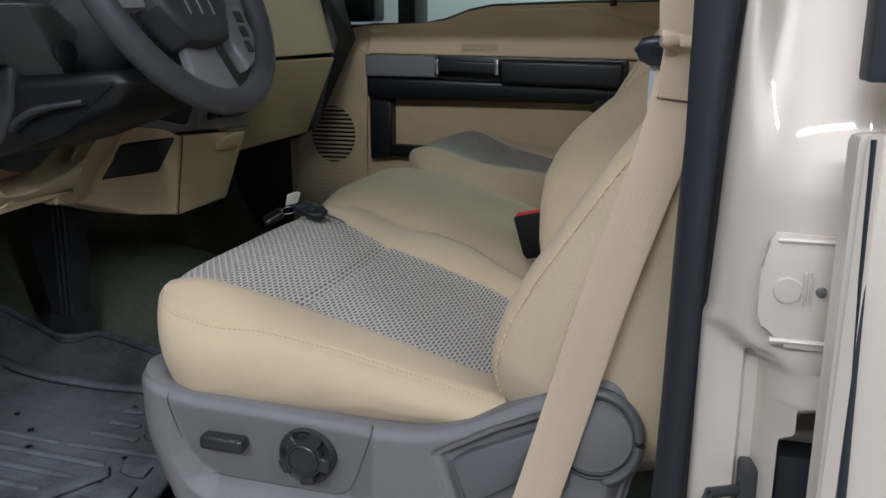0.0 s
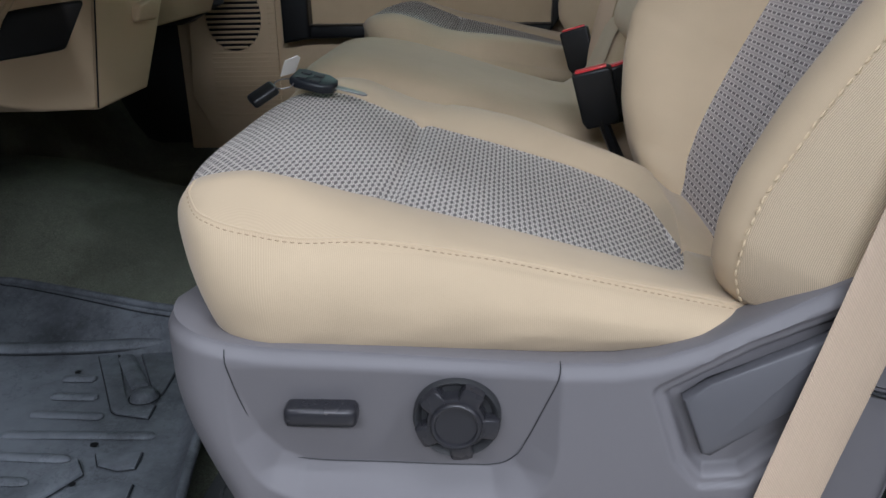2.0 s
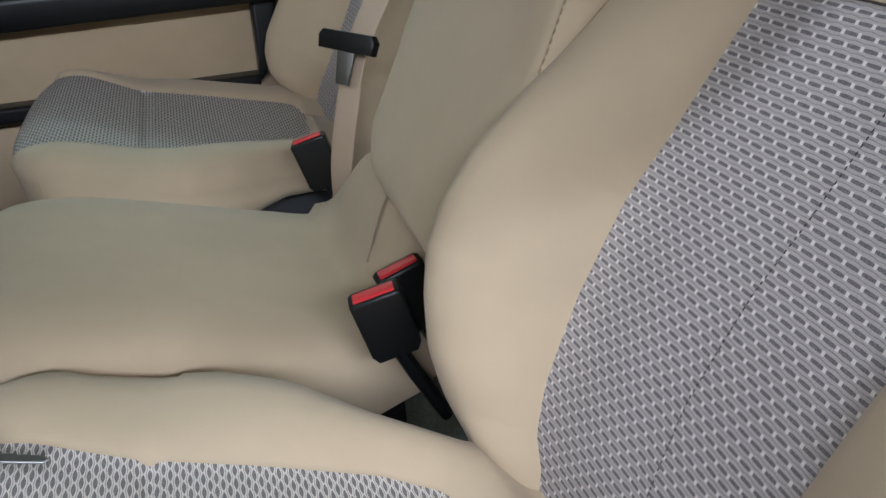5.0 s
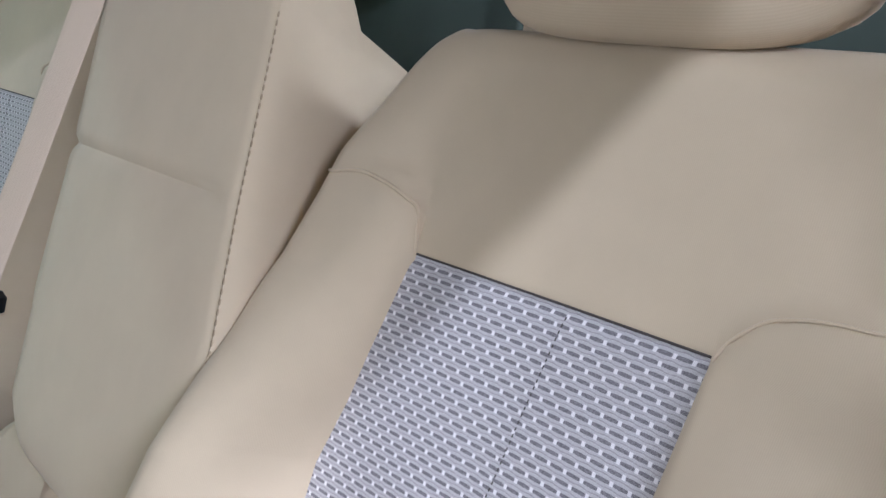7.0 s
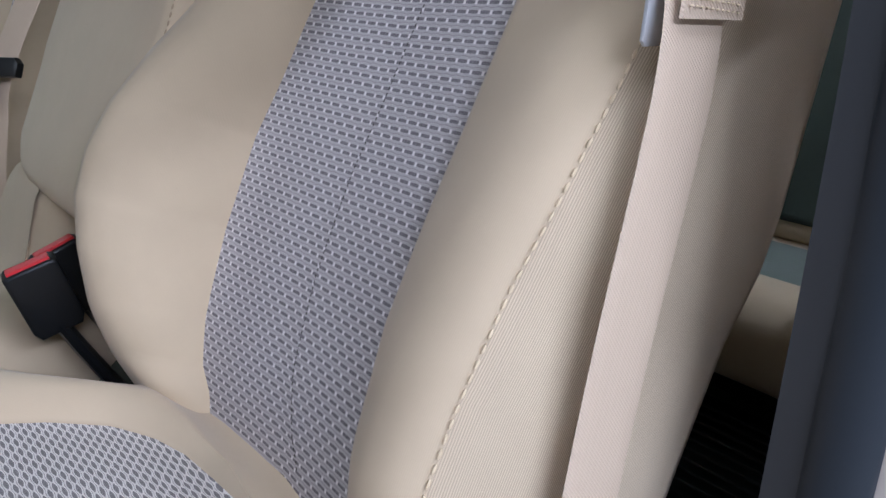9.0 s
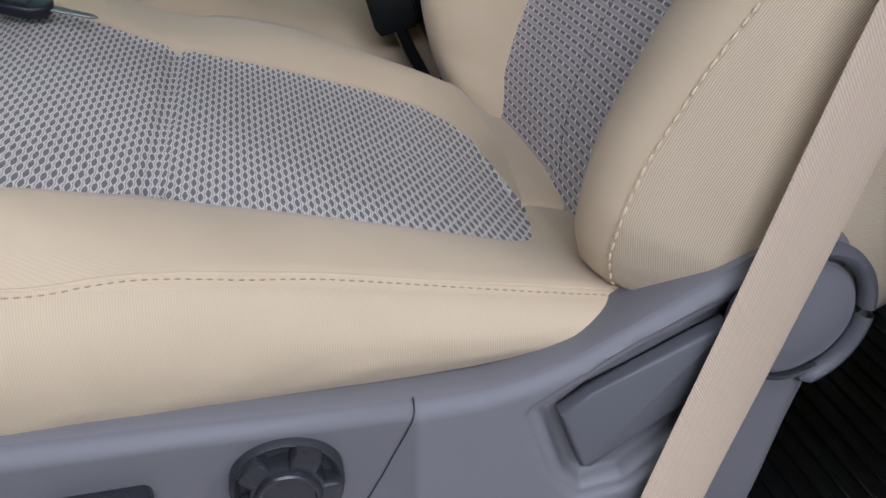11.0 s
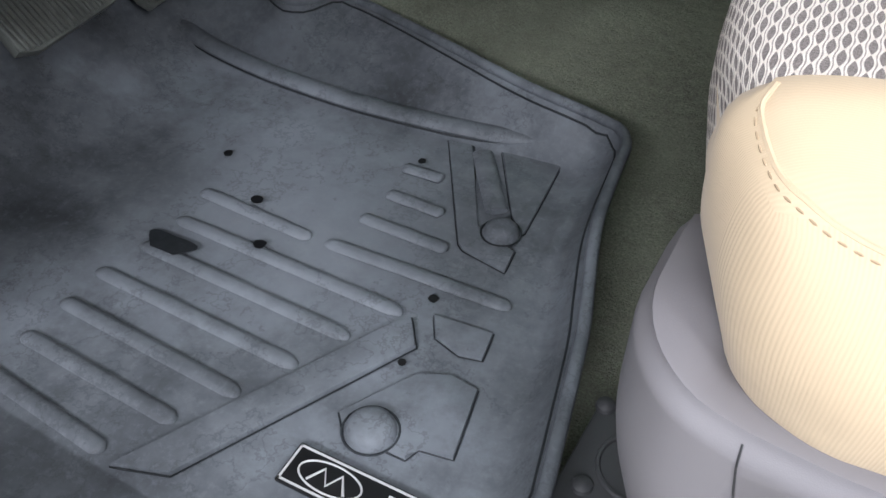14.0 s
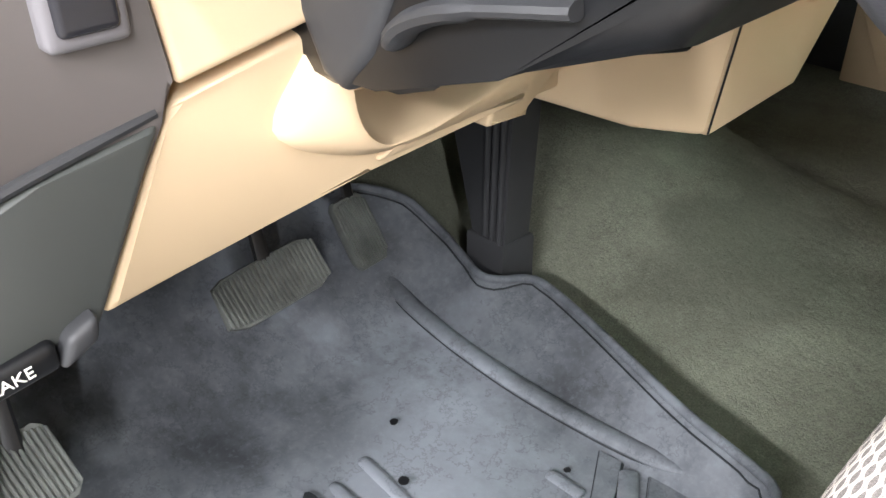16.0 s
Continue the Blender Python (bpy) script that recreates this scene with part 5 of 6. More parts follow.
def make_passenger_belt():
    belt = thing("seat_belt", "tan passenger seat belt drawn up to the far pillar", "seat belt", (0.6, 1.55, 0.4))
    part("strap", ribbon(spline([(0.62, 1.585, 0.2), (0.66, 1.585, 0.6), (0.72, 1.58, 1.05)], 16), (1, 0, 0), 0.047, 0.0016), M_BELT, belt)
    return belt


make_passenger_belt()


# ------------------------------------------------------------ keys on the cushion
def make_keys():
    ks = thing("key_set", "car keys with black remote fob and white paper tag", "keys", (0.03, 0.43, 0.36))
    tilt = Matrix.Translation((0.0115, 0.441, 0.3765)) @ Euler((radians(14), radians(13), radians(-9))).to_matrix().to_4x4()
    fob = [(-0.028, -0.013), (-0.020, -0.0175), (0.014, -0.0175), (0.026, -0.010), (0.029, 0.0), (0.026, 0.010), (0.014, 0.0175), (-0.020, 0.0175), (-0.028, 0.013)]
    f = part("remote_fob", turned(slab(fob, 0.012, "z", -0.006, 0.004, 3), tilt), M_FOB, ks, "black plastic remote fob")
    for x, y in ((-0.014, 0.007), (-0.014, -0.007), (0.003, 0.007), (0.003, -0.007)):
        part("button", turned(box(x - 0.006, y - 0.0045, 0.0055, x + 0.006, y + 0.0045, 0.0072, 0.0012), tilt), M_DARK, f)
    part("key_blade", turned(slab([(0.026, -0.004), (0.064, -0.0035), (0.068, 0.0), (0.064, 0.0025), (0.058, 0.004), (0.054, 0.0022), (0.049, 0.0042), (0.045, 0.0025), (0.040, 0.0042), (0.026, 0.004)], 0.0024, "z", -0.0012, 0.0004, 1), tilt), M_STEEL, ks, "steel key blade")
    part("paper_tag", turned(slab([(-0.011, 0.0), (0.011, 0.0), (0.012, 0.024), (0.006, 0.029), (-0.012, 0.026)], 0.0008, "y", 0, 0), Matrix.Translation((-0.0185, 0.430, 0.3875)) @ Euler((radians(38), radians(-6), radians(50))).to_matrix().to_4x4()), M_WHITE, ks, "white paper tag")
    t2 = Matrix.Translation((-0.048, 0.424, 0.366)) @ Euler((radians(15), radians(-28), radians(30))).to_matrix().to_4x4()
    part("second_fob", turned(box(-0.020, -0.012, -0.006, 0.016, 0.012, 0.006, 0.005, 3), t2), M_BLACK, ks)
    part("key_ring", tube([(-0.024 + 0.012 * math.cos(a), 0.428 + 0.012 * math.sin(a), 0.377 + 0.004 * math.sin(a)) for a in np.linspace(0, 2 * math.pi, 20, endpoint=False)], 0.0009, 6, True), M_STEEL, ks)
    return ks


M_FOB = mat_plastic("blue_black_fob_plastic", srgb(22, 26, 32), 0.4, 1200, 0.1)
make_keys()


# ------------------------------------------------------------ passenger door
def make_passenger_door():
    door = thing("passenger_door", "tan passenger door panel with dark armrest and speaker grille", "door", (0.1, 1.64, 0.1))
    sill = [(-0.62, 0.675), (-0.45, 0.668), (-0.33, 0.686), (-0.17, 0.686), (-0.10, 0.70), (-0.03, 0.725), (0.04, 0.738), (0.30, 0.745), (0.95, 0.745)]
    panel = [(-0.62, -0.06), (0.95, -0.06)] + sill[::-1]
    part("door_panel", slab(panel, 0.06, "y", 1.645, 0.006), M_TANP, door)
    part("upper_panel", slab([(-0.345, 0.60), (0.80, 0.585)] + [(x, z - 0.012) for x, z in sill[::-1] if -0.35 < x < 0.9], 0.03, "y", 1.622, 0.012, 3), M_TANP, door)
    part("armrest", slab([(-0.325, 0.602), (-0.318, 0.606), (0.43, 0.592), (0.436, 0.58), (0.432, 0.50), (0.42, 0.476), (-0.325, 0.478)], 0.06, "y", 1.588, 0.006), M_BLACK, door, "black armrest frame")
    for name, post in (("frame_post", [(-0.325, 0.482), (-0.255, 0.482), (-0.255, 0.30), (-0.325, 0.29)]), ("frame_post", [(0.362, 0.482), (0.41, 0.482), (0.398, 0.36), (0.37, 0.33), (0.356, 0.31)]),
                       ("frame_rail", [(-0.258, 0.334), (0.36, 0.326), (0.356, 0.30), (-0.258, 0.300)])):
        part(name, slab(post, 0.055, "y", 1.592, 0.008, 3), M_BLACK, door)
    part("armrest_cap", slab([(-0.322, 0.603), (-0.105, 0.601), (-0.105, 0.538), (-0.322, 0.540)], 0.06, "y", 1.555, 0.010, 3), M_TRIM, door, "grey grained armrest end")
    part("armrest_pad", slab([(0.088, 0.592), (0.425, 0.586), (0.432, 0.575), (0.428, 0.515), (0.088, 0.524)], 0.07, "y", 1.538, 0.012, 3), M_BLACK, door)
    part("pull_recess", slab([(-0.104, 0.598), (0.087, 0.592), (0.087, 0.532), (-0.104, 0.545)], 0.02, "y", 1.580, 0.003), M_BLACK, door)
    hb = part("inside_handle", slab([(-0.092, 0.590), (0.076, 0.584), (0.076, 0.550), (-0.092, 0.556)], 0.018, "y", 1.540, 0.006, 3), M_BLACK, door, "black pull handle")
    for x in (-0.097, 0.078):
        part("handle_end", slab([(x - 0.006, 0.592), (x + 0.006, 0.592), (x + 0.006, 0.548), (x - 0.006, 0.548)], 0.02, "y", 1.538, 0.004), M_CHROME, hb, "chrome handle end")
    part("ledge", slab([(-0.322, 0.540), (0.425, 0.520), (0.425, 0.470), (-0.255, 0.474), (-0.322, 0.48)], 0.05, "y", 1.565, 0.012, 3), M_BLACK, door)
    part("lower_insert", slab([(-0.262, 0.482), (0.37, 0.476), (0.36, 0.31), (-0.262, 0.318)], 0.012, "y", 1.634, 0.003), M_TAN_D, door, "darker tan cloth lower insert")
    part("switch_recess", box(-0.044, 1.6195, 0.612, 0.064, 1.626, 0.634, 0.002), M_TAN_D, door, "shallow recess in the upper panel")
    part("lock_knob", tube([(0.385, 1.64, 0.735), (0.385, 1.64, 0.765)], 0.010), M_BLACK, door)
    # speaker grille in the kick panel
    kick = [(-0.598, 0.154), (-0.542, 0.041), (-0.49, 0.010), (-0.36, 0.0), (-0.345, 0.60), (-0.42, 0.655), (-0.59, 0.60), (-0.582, 0.337)]
    sp = part("speaker_panel", slab(kick, 0.012, "y", 1.634, 0.004), M_TANP, door)
    part("speaker_dish", turned(lathe([(0.083, 0), (0.083, 0.002), (0.002, 0.002)], (0, 0, 0), (0, -1, 0), 40), Matrix.Translation((-0.4625, 1.634, 0.357)) @ Matrix.Diagonal((0.88, 1, 1.06, 1))), M_BLACK, sp)
    for k in range(13):
        z = 0.278 + k * 0.0132
        h = 0.88 * math.sqrt(max(0.0002, 0.083**2 - ((z - 0.357) / 1.06) ** 2))
        part("grille_slat", box(-0.4625 - h, 1.627, z - 0.0032, -0.4625 + h, 1.634, z + 0.0032, 0.0015, 1), M_TANP, sp)
    for k in range(34):
        z = 0.10 + k * 0.0125
        part("trim_rib", box(-0.372 if 0.27 < z < 0.46 else -0.372 - 0.0 if z > 0.46 else -0.53, 1.6325, z - 0.0025, -0.352, 1.6365, z + 0.0025, 0.001, 1), M_TANP, sp)
    part("window_frame", tube([(x, 1.668, z + 0.002) for x, z in sill], 0.006, 8), M_SEAL, door)
    return door


make_passenger_door()

g = bpy.data.materials.new("window_glass")
g.use_nodes = True
gb = g.node_tree.nodes["Principled BSDF"]
gb.inputs["Base Color"].default_value = (0.9, 0.96, 0.94, 1)
gb.inputs["Roughness"].default_value = 0.02
gb.inputs["Transmission Weight"].default_value = 1.0
gb.inputs["IOR"].default_value = 1.1
M_GLASS = g


def pane(name, bm, label):
    ob = part(name, bm, M_GLASS)
    ob.visible_shadow = False
    return tagged(ob, label, "window", kind="structure")


pane("window_1", box(-0.60, 1.683, 0.70, 0.95, 1.688, 1.22, 0), "clear passenger door window")


mirror = thing("door_mirror", "black door mirror outside the passenger window", "mirror", (-0.40, 1.85, 0.70))
part("mirror_head", box(-0.56, 1.84, 0.70, -0.40, 1.96, 1.02, 0.02, 3), M_BLACK, mirror)
part("mirror_arm", box(-0.29, 1.76, 0.66, -0.23, 1.90, 1.00, 0.012, 2), M_BLACK, mirror)
part("mirror_foot", box(-0.52, 1.70, 0.665, -0.25, 1.90, 0.69, 0.006, 2), M_BLACK, mirror)


# ------------------------------------------------------------ dashboard
def wedge(face, depth):
    """A body with the given front face (points in space) pushed forward, away from the seats."""
    bm = bmesh.new()
    a = [bm.verts.new(p) for p in face]
    b = [bm.verts.new((p[0] - depth, p[1], p[2])) for p in face]
    n = len(face)
    bm.faces.new(a)
    bm.faces.new(b)
    for i in range(n):
        bm.faces.new((a[i], a[(i + 1) % n], b[(i + 1) % n], b[i]))
    bmesh.ops.bevel(bm, geom=bm.edges[:], offset=0.006, segments=3, affect="EDGES", profile=0.6)
    return bm


def make_dash():
    d = thing("dashboard", "tan and charcoal dashboard with lower knee panel", "dashboard", (-0.5, 0.8, 0.4))
    # tan knee panel under the column, with a scooped pocket on its inboard side
    part("knee_panel", wedge([(-0.420, 0.0, 0.362), (-0.412, 0.215, 0.395), (-0.415, 0.39, 0.392), (-0.408, 0.39, 0.402), (-0.405, 0.225, 0.406), (-0.404, 0.165, 0.424), (-0.403, 0.142, 0.450), (-0.396, 0.168, 0.515), (-0.405, 0.070, 0.490), (-0.415, 0.062, 0.48)], 0.16), M_TANP, d)
    outer = spline([(-0.393, 0.172, 0.522), (-0.396, 0.150, 0.492), (-0.399, 0.131, 0.463), (-0.400, 0.134, 0.444), (-0.400, 0.165, 0.425), (-0.400, 0.215, 0.409), (-0.403, 0.28, 0.405), (-0.410, 0.39, 0.404)], 40)
    lip = spline([(-0.376, 0.176, 0.522), (-0.376, 0.176, 0.492), (-0.377, 0.178, 0.464), (-0.379, 0.186, 0.442), (-0.383, 0.202, 0.426), (-0.388, 0.222, 0.419), (-0.394, 0.28, 0.420), (-0.402, 0.40, 0.440)], 40)
    well = spline([(-0.46, 0.195, 0.522), (-0.46, 0.195, 0.492), (-0.46, 0.20, 0.466), (-0.46, 0.21, 0.45), (-0.46, 0.225, 0.44), (-0.46, 0.245, 0.436), (-0.46, 0.29, 0.436), (-0.46, 0.40, 0.45)], 40)
    up = np.array((0.004, 0, 0))
    part("pocket_lip", sheet([outer - 2 * up, outer, (outer * 0.6 + lip * 0.4) + up * 0.4, (outer * 0.2 + lip * 0.8) + up, lip, lip * 0.92 + well * 0.08 - up * 0.6, well]), M_TANP, d, "", 70)
    part("pocket_back", wedge([(-0.455, 0.15, 0.40), (-0.455, 0.47, 0.40), (-0.455, 0.50, 0.54), (-0.455, 0.15, 0.54)], 0.03), M_TANP, d)
    part("pocket_floor", wedge([(-0.405, 0.215, 0.398), (-0.440, 0.47, 0.375), (-0.440, 0.47, 0.437), (-0.40, 0.36, 0.428), (-0.394, 0.28, 0.417), (-0.396, 0.225, 0.412)], 0.06), M_TANP, d)
    part("upper_trim", wedge([(-0.402, 0.070, 0.500), (-0.384, 0.172, 0.526), (-0.38, 0.172, 0.60), (-0.40, 0.06, 0.60)], 0.16), M_TANP, d)
    part("knee_infill", wedge([(-0.416, 0.345, 0.380), (-0.430, 0.415, 0.367), (-0.476, 0.466, 0.3575), (-0.426, 0.504, 0.445), (-0.392, 0.536, 0.496), (-0.388, 0.44, 0.497), (-0.392, 0.43, 0.472), (-0.401, 0.41, 0.447), (-0.402, 0.345, 0.432)], 0.03), M_TANP, d)
    # charcoal end of the dash by the door
    part("dash_end", wedge([(-0.418, -0.10, 0.35), (-0.424, -0.002, 0.358), (-0.412, 0.060, 0.482), (-0.398, 0.068, 0.505), (-0.398, 0.055, 0.62), (-0.40, -0.10, 0.62)], 0.20), M_DASHG, d, "warm grey dash end panel")
    part("end_lower_panel", wedge([(-0.408, -0.10, 0.352), (-0.414, -0.004, 0.362), (-0.4025, 0.056, 0.482), (-0.4035, -0.02, 0.468), (-0.404, -0.10, 0.447)], 0.014), M_DASHL, d, "dark grey lower half of the dash end")
    part("end_rib", tube([(-0.414, -0.10, 0.452), (-0.410, -0.02, 0.472), (-0.408, 0.055, 0.488)], 0.004, 8), M_DARK, d)
    part("dimmer_bezel", box(-0.41, 0.000, 0.538, -0.390, 0.046, 0.60, 0.006, 3), M_TRIM, d)
    part("dimmer_switch", box(-0.405, 0.006, 0.546, -0.386, 0.040, 0.59, 0.005, 3), M_KNOB, d)
    part("release_handle", wedge([(-0.398, -0.038, 0.350), (-0.398, -0.012, 0.362), (-0.398, -0.008, 0.380), (-0.398, -0.03, 0.372)], 0.03), M_DARK, d, "charcoal release handle")
    rl = part("release_label", wedge([(-0.402, -0.10, 0.345), (-0.402, -0.036, 0.352), (-0.402, -0.036, 0.372), (-0.402, -0.10, 0.365)], 0.03), M_BLACK, d, "black release pull with white lettering")
    lettering("BRAKE", 0.0115, Matrix(((0, 0, 1, -0.4015), (0.99, -0.1, 0, -0.069), (0.1, 0.99, 0, 0.3585), (0, 0, 0, 1))), rl, M_WHITE)
    # middle of the lower dash
    part("slanted_panel", wedge([(-0.477, 0.467, 0.357), (-0.393, 0.535, 0.326), (-0.339, 0.579, 0.320), (-0.324, 0.591, 0.474), (-0.35, 0.570, 0.490), (-0.39, 0.538, 0.497), (-0.425, 0.505, 0.445)], 0.10), M_TANP, d)
    part("panel_ridge", tube([(-0.474, 0.468, 0.360), (-0.40, 0.528, 0.487), (-0.358, 0.563, 0.561)], [0.006, 0.007, 0.005], 8), M_TANP, d)
    part("black_insert", wedge([(-0.438, 0.494, 0.396), (-0.357, 0.560, 0.406), (-0.328, 0.583, 0.472), (-0.408, 0.518, 0.463)], 0.02), M_BLACK, d, "black plastic insert")
    part("stack_bezel", wedge([(-0.395, 0.533, 0.493), (-0.325, 0.590, 0.478), (-0.30, 0.613, 0.484), (-0.288, 0.622, 0.560), (-0.355, 0.566, 0.572)], 0.10), M_TRIM, d, "grey bezel round a black recess")
    part("stack_recess", wedge([(-0.372, 0.547, 0.512), (-0.311, 0.597, 0.493), (-0.294, 0.610, 0.548), (-0.358, 0.558, 0.557)], 0.02), M_BLACK, d)
    part("centre_box", wedge([(-0.338, 0.582, 0.318), (-0.345, 0.775, 0.318), (-0.325, 0.84, 0.455), (-0.322, 0.592, 0.474)], 0.14), M_TANP, d, "tan box under the radio")
    part("box_joint", tube([(-0.3375, 0.5805, 0.322), (-0.3225, 0.592, 0.472)], 0.0012, 6), M_BLACK, d)
    part("box_button", wedge([(-0.318, 0.714, 0.428), (-0.318, 0.790, 0.425), (-0.312, 0.794, 0.452), (-0.312, 0.765, 0.460), (-0.312, 0.716, 0.452)], 0.03), M_TANP, d)
    part("cup_tray", wedge([(-0.318, 0.597, 0.480), (-0.325, 0.86, 0.462), (-0.33, 0.86, 0.54), (-0.30, 0.615, 0.545)], 0.10), M_TRIM, d, "grey trim strip")
    for k in range(4):
        part("vent_slot", box(-0.322, 0.68 + k * 0.04, 0.495, -0.312, 0.706 + k * 0.04, 0.515, 0.002), M_BLACK, d)
    part("stack_panel", wedge([(-0.33, 0.66, 0.55), (-0.33, 0.93, 0.54), (-0.38, 0.93, 0.80), (-0.38, 0.66, 0.80)], 0.15), M_DARK, d)
    # passenger side
    part("glove_box", wedge([(-0.42, 0.85, 0.39), (-0.43, 1.375, 0.39), (-0.36, 1.425, 0.598), (-0.36, 0.87, 0.598)], 0.15), M_TANP, d, "tan glove box")
    part("upper_dash", wedge([(-0.36, 0.95, 0.605), (-0.36, 1.425, 0.61), (-0.42, 1.45, 0.80), (-0.42, 0.95, 0.80)], 0.25), M_TANP, d)
    part("dash_end_cap", wedge([(-0.535, 1.46, 0.353), (-0.535, 1.56, 0.353), (-0.495, 1.57, 0.404), (-0.357, 1.585, 0.645), (-0.41, 1.60, 0.80), (-0.41, 1.452, 0.80), (-0.350, 1.428, 0.645), (-0.40, 1.385, 0.404)], 0.14), M_DARK, d, "charcoal dash end cap")
    part("dash_top", wedge([(-0.42, -0.10, 0.80), (-0.42, 1.60, 0.80), (-0.50, 1.60, 0.86), (-0.50, -0.10, 0.86)], 0.50), M_DARK, d)
    part("cluster_housing", wedge([(-0.30, 0.04, 0.62), (-0.30, 0.50, 0.62), (-0.34, 0.50, 0.80), (-0.34, 0.04, 0.80)], 0.14), M_DASHL, d)
    part("cluster_panel", wedge([(-0.225, 0.185, 0.585), (-0.225, 0.255, 0.58), (-0.205, 0.19, 0.665), (-0.205, 0.14, 0.70), (-0.205, 0.085, 0.70)], 0.10), M_DASHL, d)
    part("round_switch", lathe([(0.017, 0), (0.017, 0.006), (0.013, 0.008), (0.001, 0.0075)], (-0.206, 0.152, 0.637), (0.95, -0.25, 0.1), 28), M_BLACK, d, "round black switch")
    # dark mass behind, closing the firewall
    part("firewall", box(-1.06, -0.16, -0.10, -1.0, 1.72, 0.86, 0.01), M_DARK, d)
    return d


make_dash()


def make_wheel():
    w = thing("steering_wheel", "grey leather-wrapped steering wheel with dark hub", "steering wheel", (-0.06, 0.25, 0.735))
    m = Matrix.Translation((-0.095, 0.25, 0.745)) @ Euler((0, radians(90 - 26), 0)).to_matrix().to_4x4()
    R = 0.195
    ring = [(R * math.cos(a), R * math.sin(a), 0) for a in np.linspace(0, 2 * math.pi, 72, endpoint=False)]
    part("rim", turned(tube(ring, 0.0185, 14, True), m), M_WHEEL, w, "dark grey leather rim")
    part("hub", turned(slab([(-0.06, -0.075), (0.055, -0.085), (0.105, -0.05), (0.112, 0.0), (0.105, 0.05), (0.055, 0.085), (-0.06, 0.075)], 0.05, "z", -0.035, 0.014, 3), m), M_DARK, w, "charcoal hub cover")
    for s in (-1, 1):
        part("spoke", turned(slab([(0.0, s * 0.07), (0.05, s * 0.07), (0.055, s * 0.178), (0.015, s * 0.18)], 0.02, "z", -0.03, 0.006), m), M_STEEL_G, w, "satin grey spoke")
    part("lower_spoke", turned(slab([(0.10, -0.035), (0.182, -0.055), (0.182, 0.055), (0.10, 0.035)], 0.018, "z", -0.028, 0.006), m), M_TRIM, w)
    for y in (-0.03, 0.0, 0.03):
        part("hub_line", turned(box(-0.05, y - 0.002, 0.0145, 0.07, y + 0.002, 0.0165, 0.0008, 1), m), M_TRIM, w)
    part("column", turned(tube([(0.0, 0, -0.03), (0.012, 0, -0.12), (0.03, 0, -0.26), (0.06, 0, -0.40)], [0.06, 0.068, 0.075, 0.08], 16), m), M_DARK, w, "charcoal column shroud")
    part("column_lower", slab([(-0.42, 0.60), (-0.13, 0.615), (-0.11, 0.60), (-0.136, 0.562), (-0.229, 0.527), (-0.327, 0.494), (-0.378, 0.481), (-0.42, 0.48)], 0.235, "y", 0.155, 0.020, 3), M_BLACK, w, "black lower column cover")
    part("column_collar", slab([(-0.40, 0.54), (-0.375, 0.492), (-0.355, 0.486), (-0.325, 0.515), (-0.30, 0.56), (-0.29, 0.62), (-0.40, 0.62)], 0.03, "y", 0.150, 0.012, 4), M_DARK, w)
    part("tilt_lever", tube(spline([(-0.302, 0.150, 0.530), (-0.285, 0.147, 0.546), (-0.255, 0.145, 0.559), (-0.22, 0.145, 0.567), (-0.18, 0.150, 0.573)], 18), [0.008] + [0.011] * 9 + [0.008] * 8, 10, False, 0.6), M_DARK, w, "charcoal tilt lever")
    part("switch_spoke", turned(slab([(0.045, 0.098), (0.040, 0.150), (0.095, 0.152), (0.140, 0.116), (0.148, 0.086), (0.11, 0.072)], 0.022, "z", -0.022, 0.007, 3), m), M_STEEL_G, w, "satin grey switch spoke")
    for k in range(3):
        part("switch_key", turned(box(0.056 + 0.024 * k, 0.112 - 0.004 * k, -0.002, 0.074 + 0.024 * k, 0.134 - 0.006 * k, 0.0025, 0.002, 2), m), M_DARK, w)
    return w


M_STEEL_G = mat_plastic("satin_grey_spoke", srgb(120, 121, 124), 0.4, 900, 0.1)
make_wheel()

bracket = thing("console_bracket", "black ribbed bracket down to the floor", "bracket", (-0.60, 0.58, 0.1))
part("bracket_face", slab([(-0.666, 0.227), (-0.634, 0.10), (-0.576, 0.092), (-0.566, 0.301), (-0.562, 0.42), (-0.665, 0.42)], 0.05, "y", 0.548, 0.004), M_DARK, bracket)
for k in range(3):
    part("bracket_rib", tube([(-0.607 + 0.012 * k, 0.546, 0.104 - 0.002 * k), (-0.602 + 0.014 * k, 0.546, 0.41)], 0.0042, 8), M_DARK, bracket)
part("bracket_foot", slab([(-0.64, 0.545), (-0.575, 0.545), (-0.57, 0.60), (-0.64, 0.60)], 0.10, "z", 0.0, 0.006), M_DARK, bracket)

# riser of the seat track
track = thing("seat_track_bracket", "dark steel seat track bracket with rivets", "bracket", (-0.03, 0.12, 0.0))
part("bracket_plate", slab([(-0.072, 0.02), (-0.064, 0.165), (-0.045, 0.19), (0.03, 0.19), (0.04, 0.02)], 0.012, "z", -0.004, 0.004), M_DARK, track)
for x, y in ((-0.058, 0.170), (-0.050, 0.097)):
    part("rivet", lathe([(0.008, 0), (0.007, 0.003), (0.003, 0.005), (0.0005, 0.0052)], (x, y, 0.008), (0, 0, 1), 16), M_DARK, track)
part("pressed_ring", tube([(-0.02 + 0.028 * math.cos(a), 0.128 + 0.028 * math.sin(a), 0.0085) for a in np.linspace(0, 2 * math.pi, 28, endpoint=False)], 0.002, 6, True), M_DARK, track)


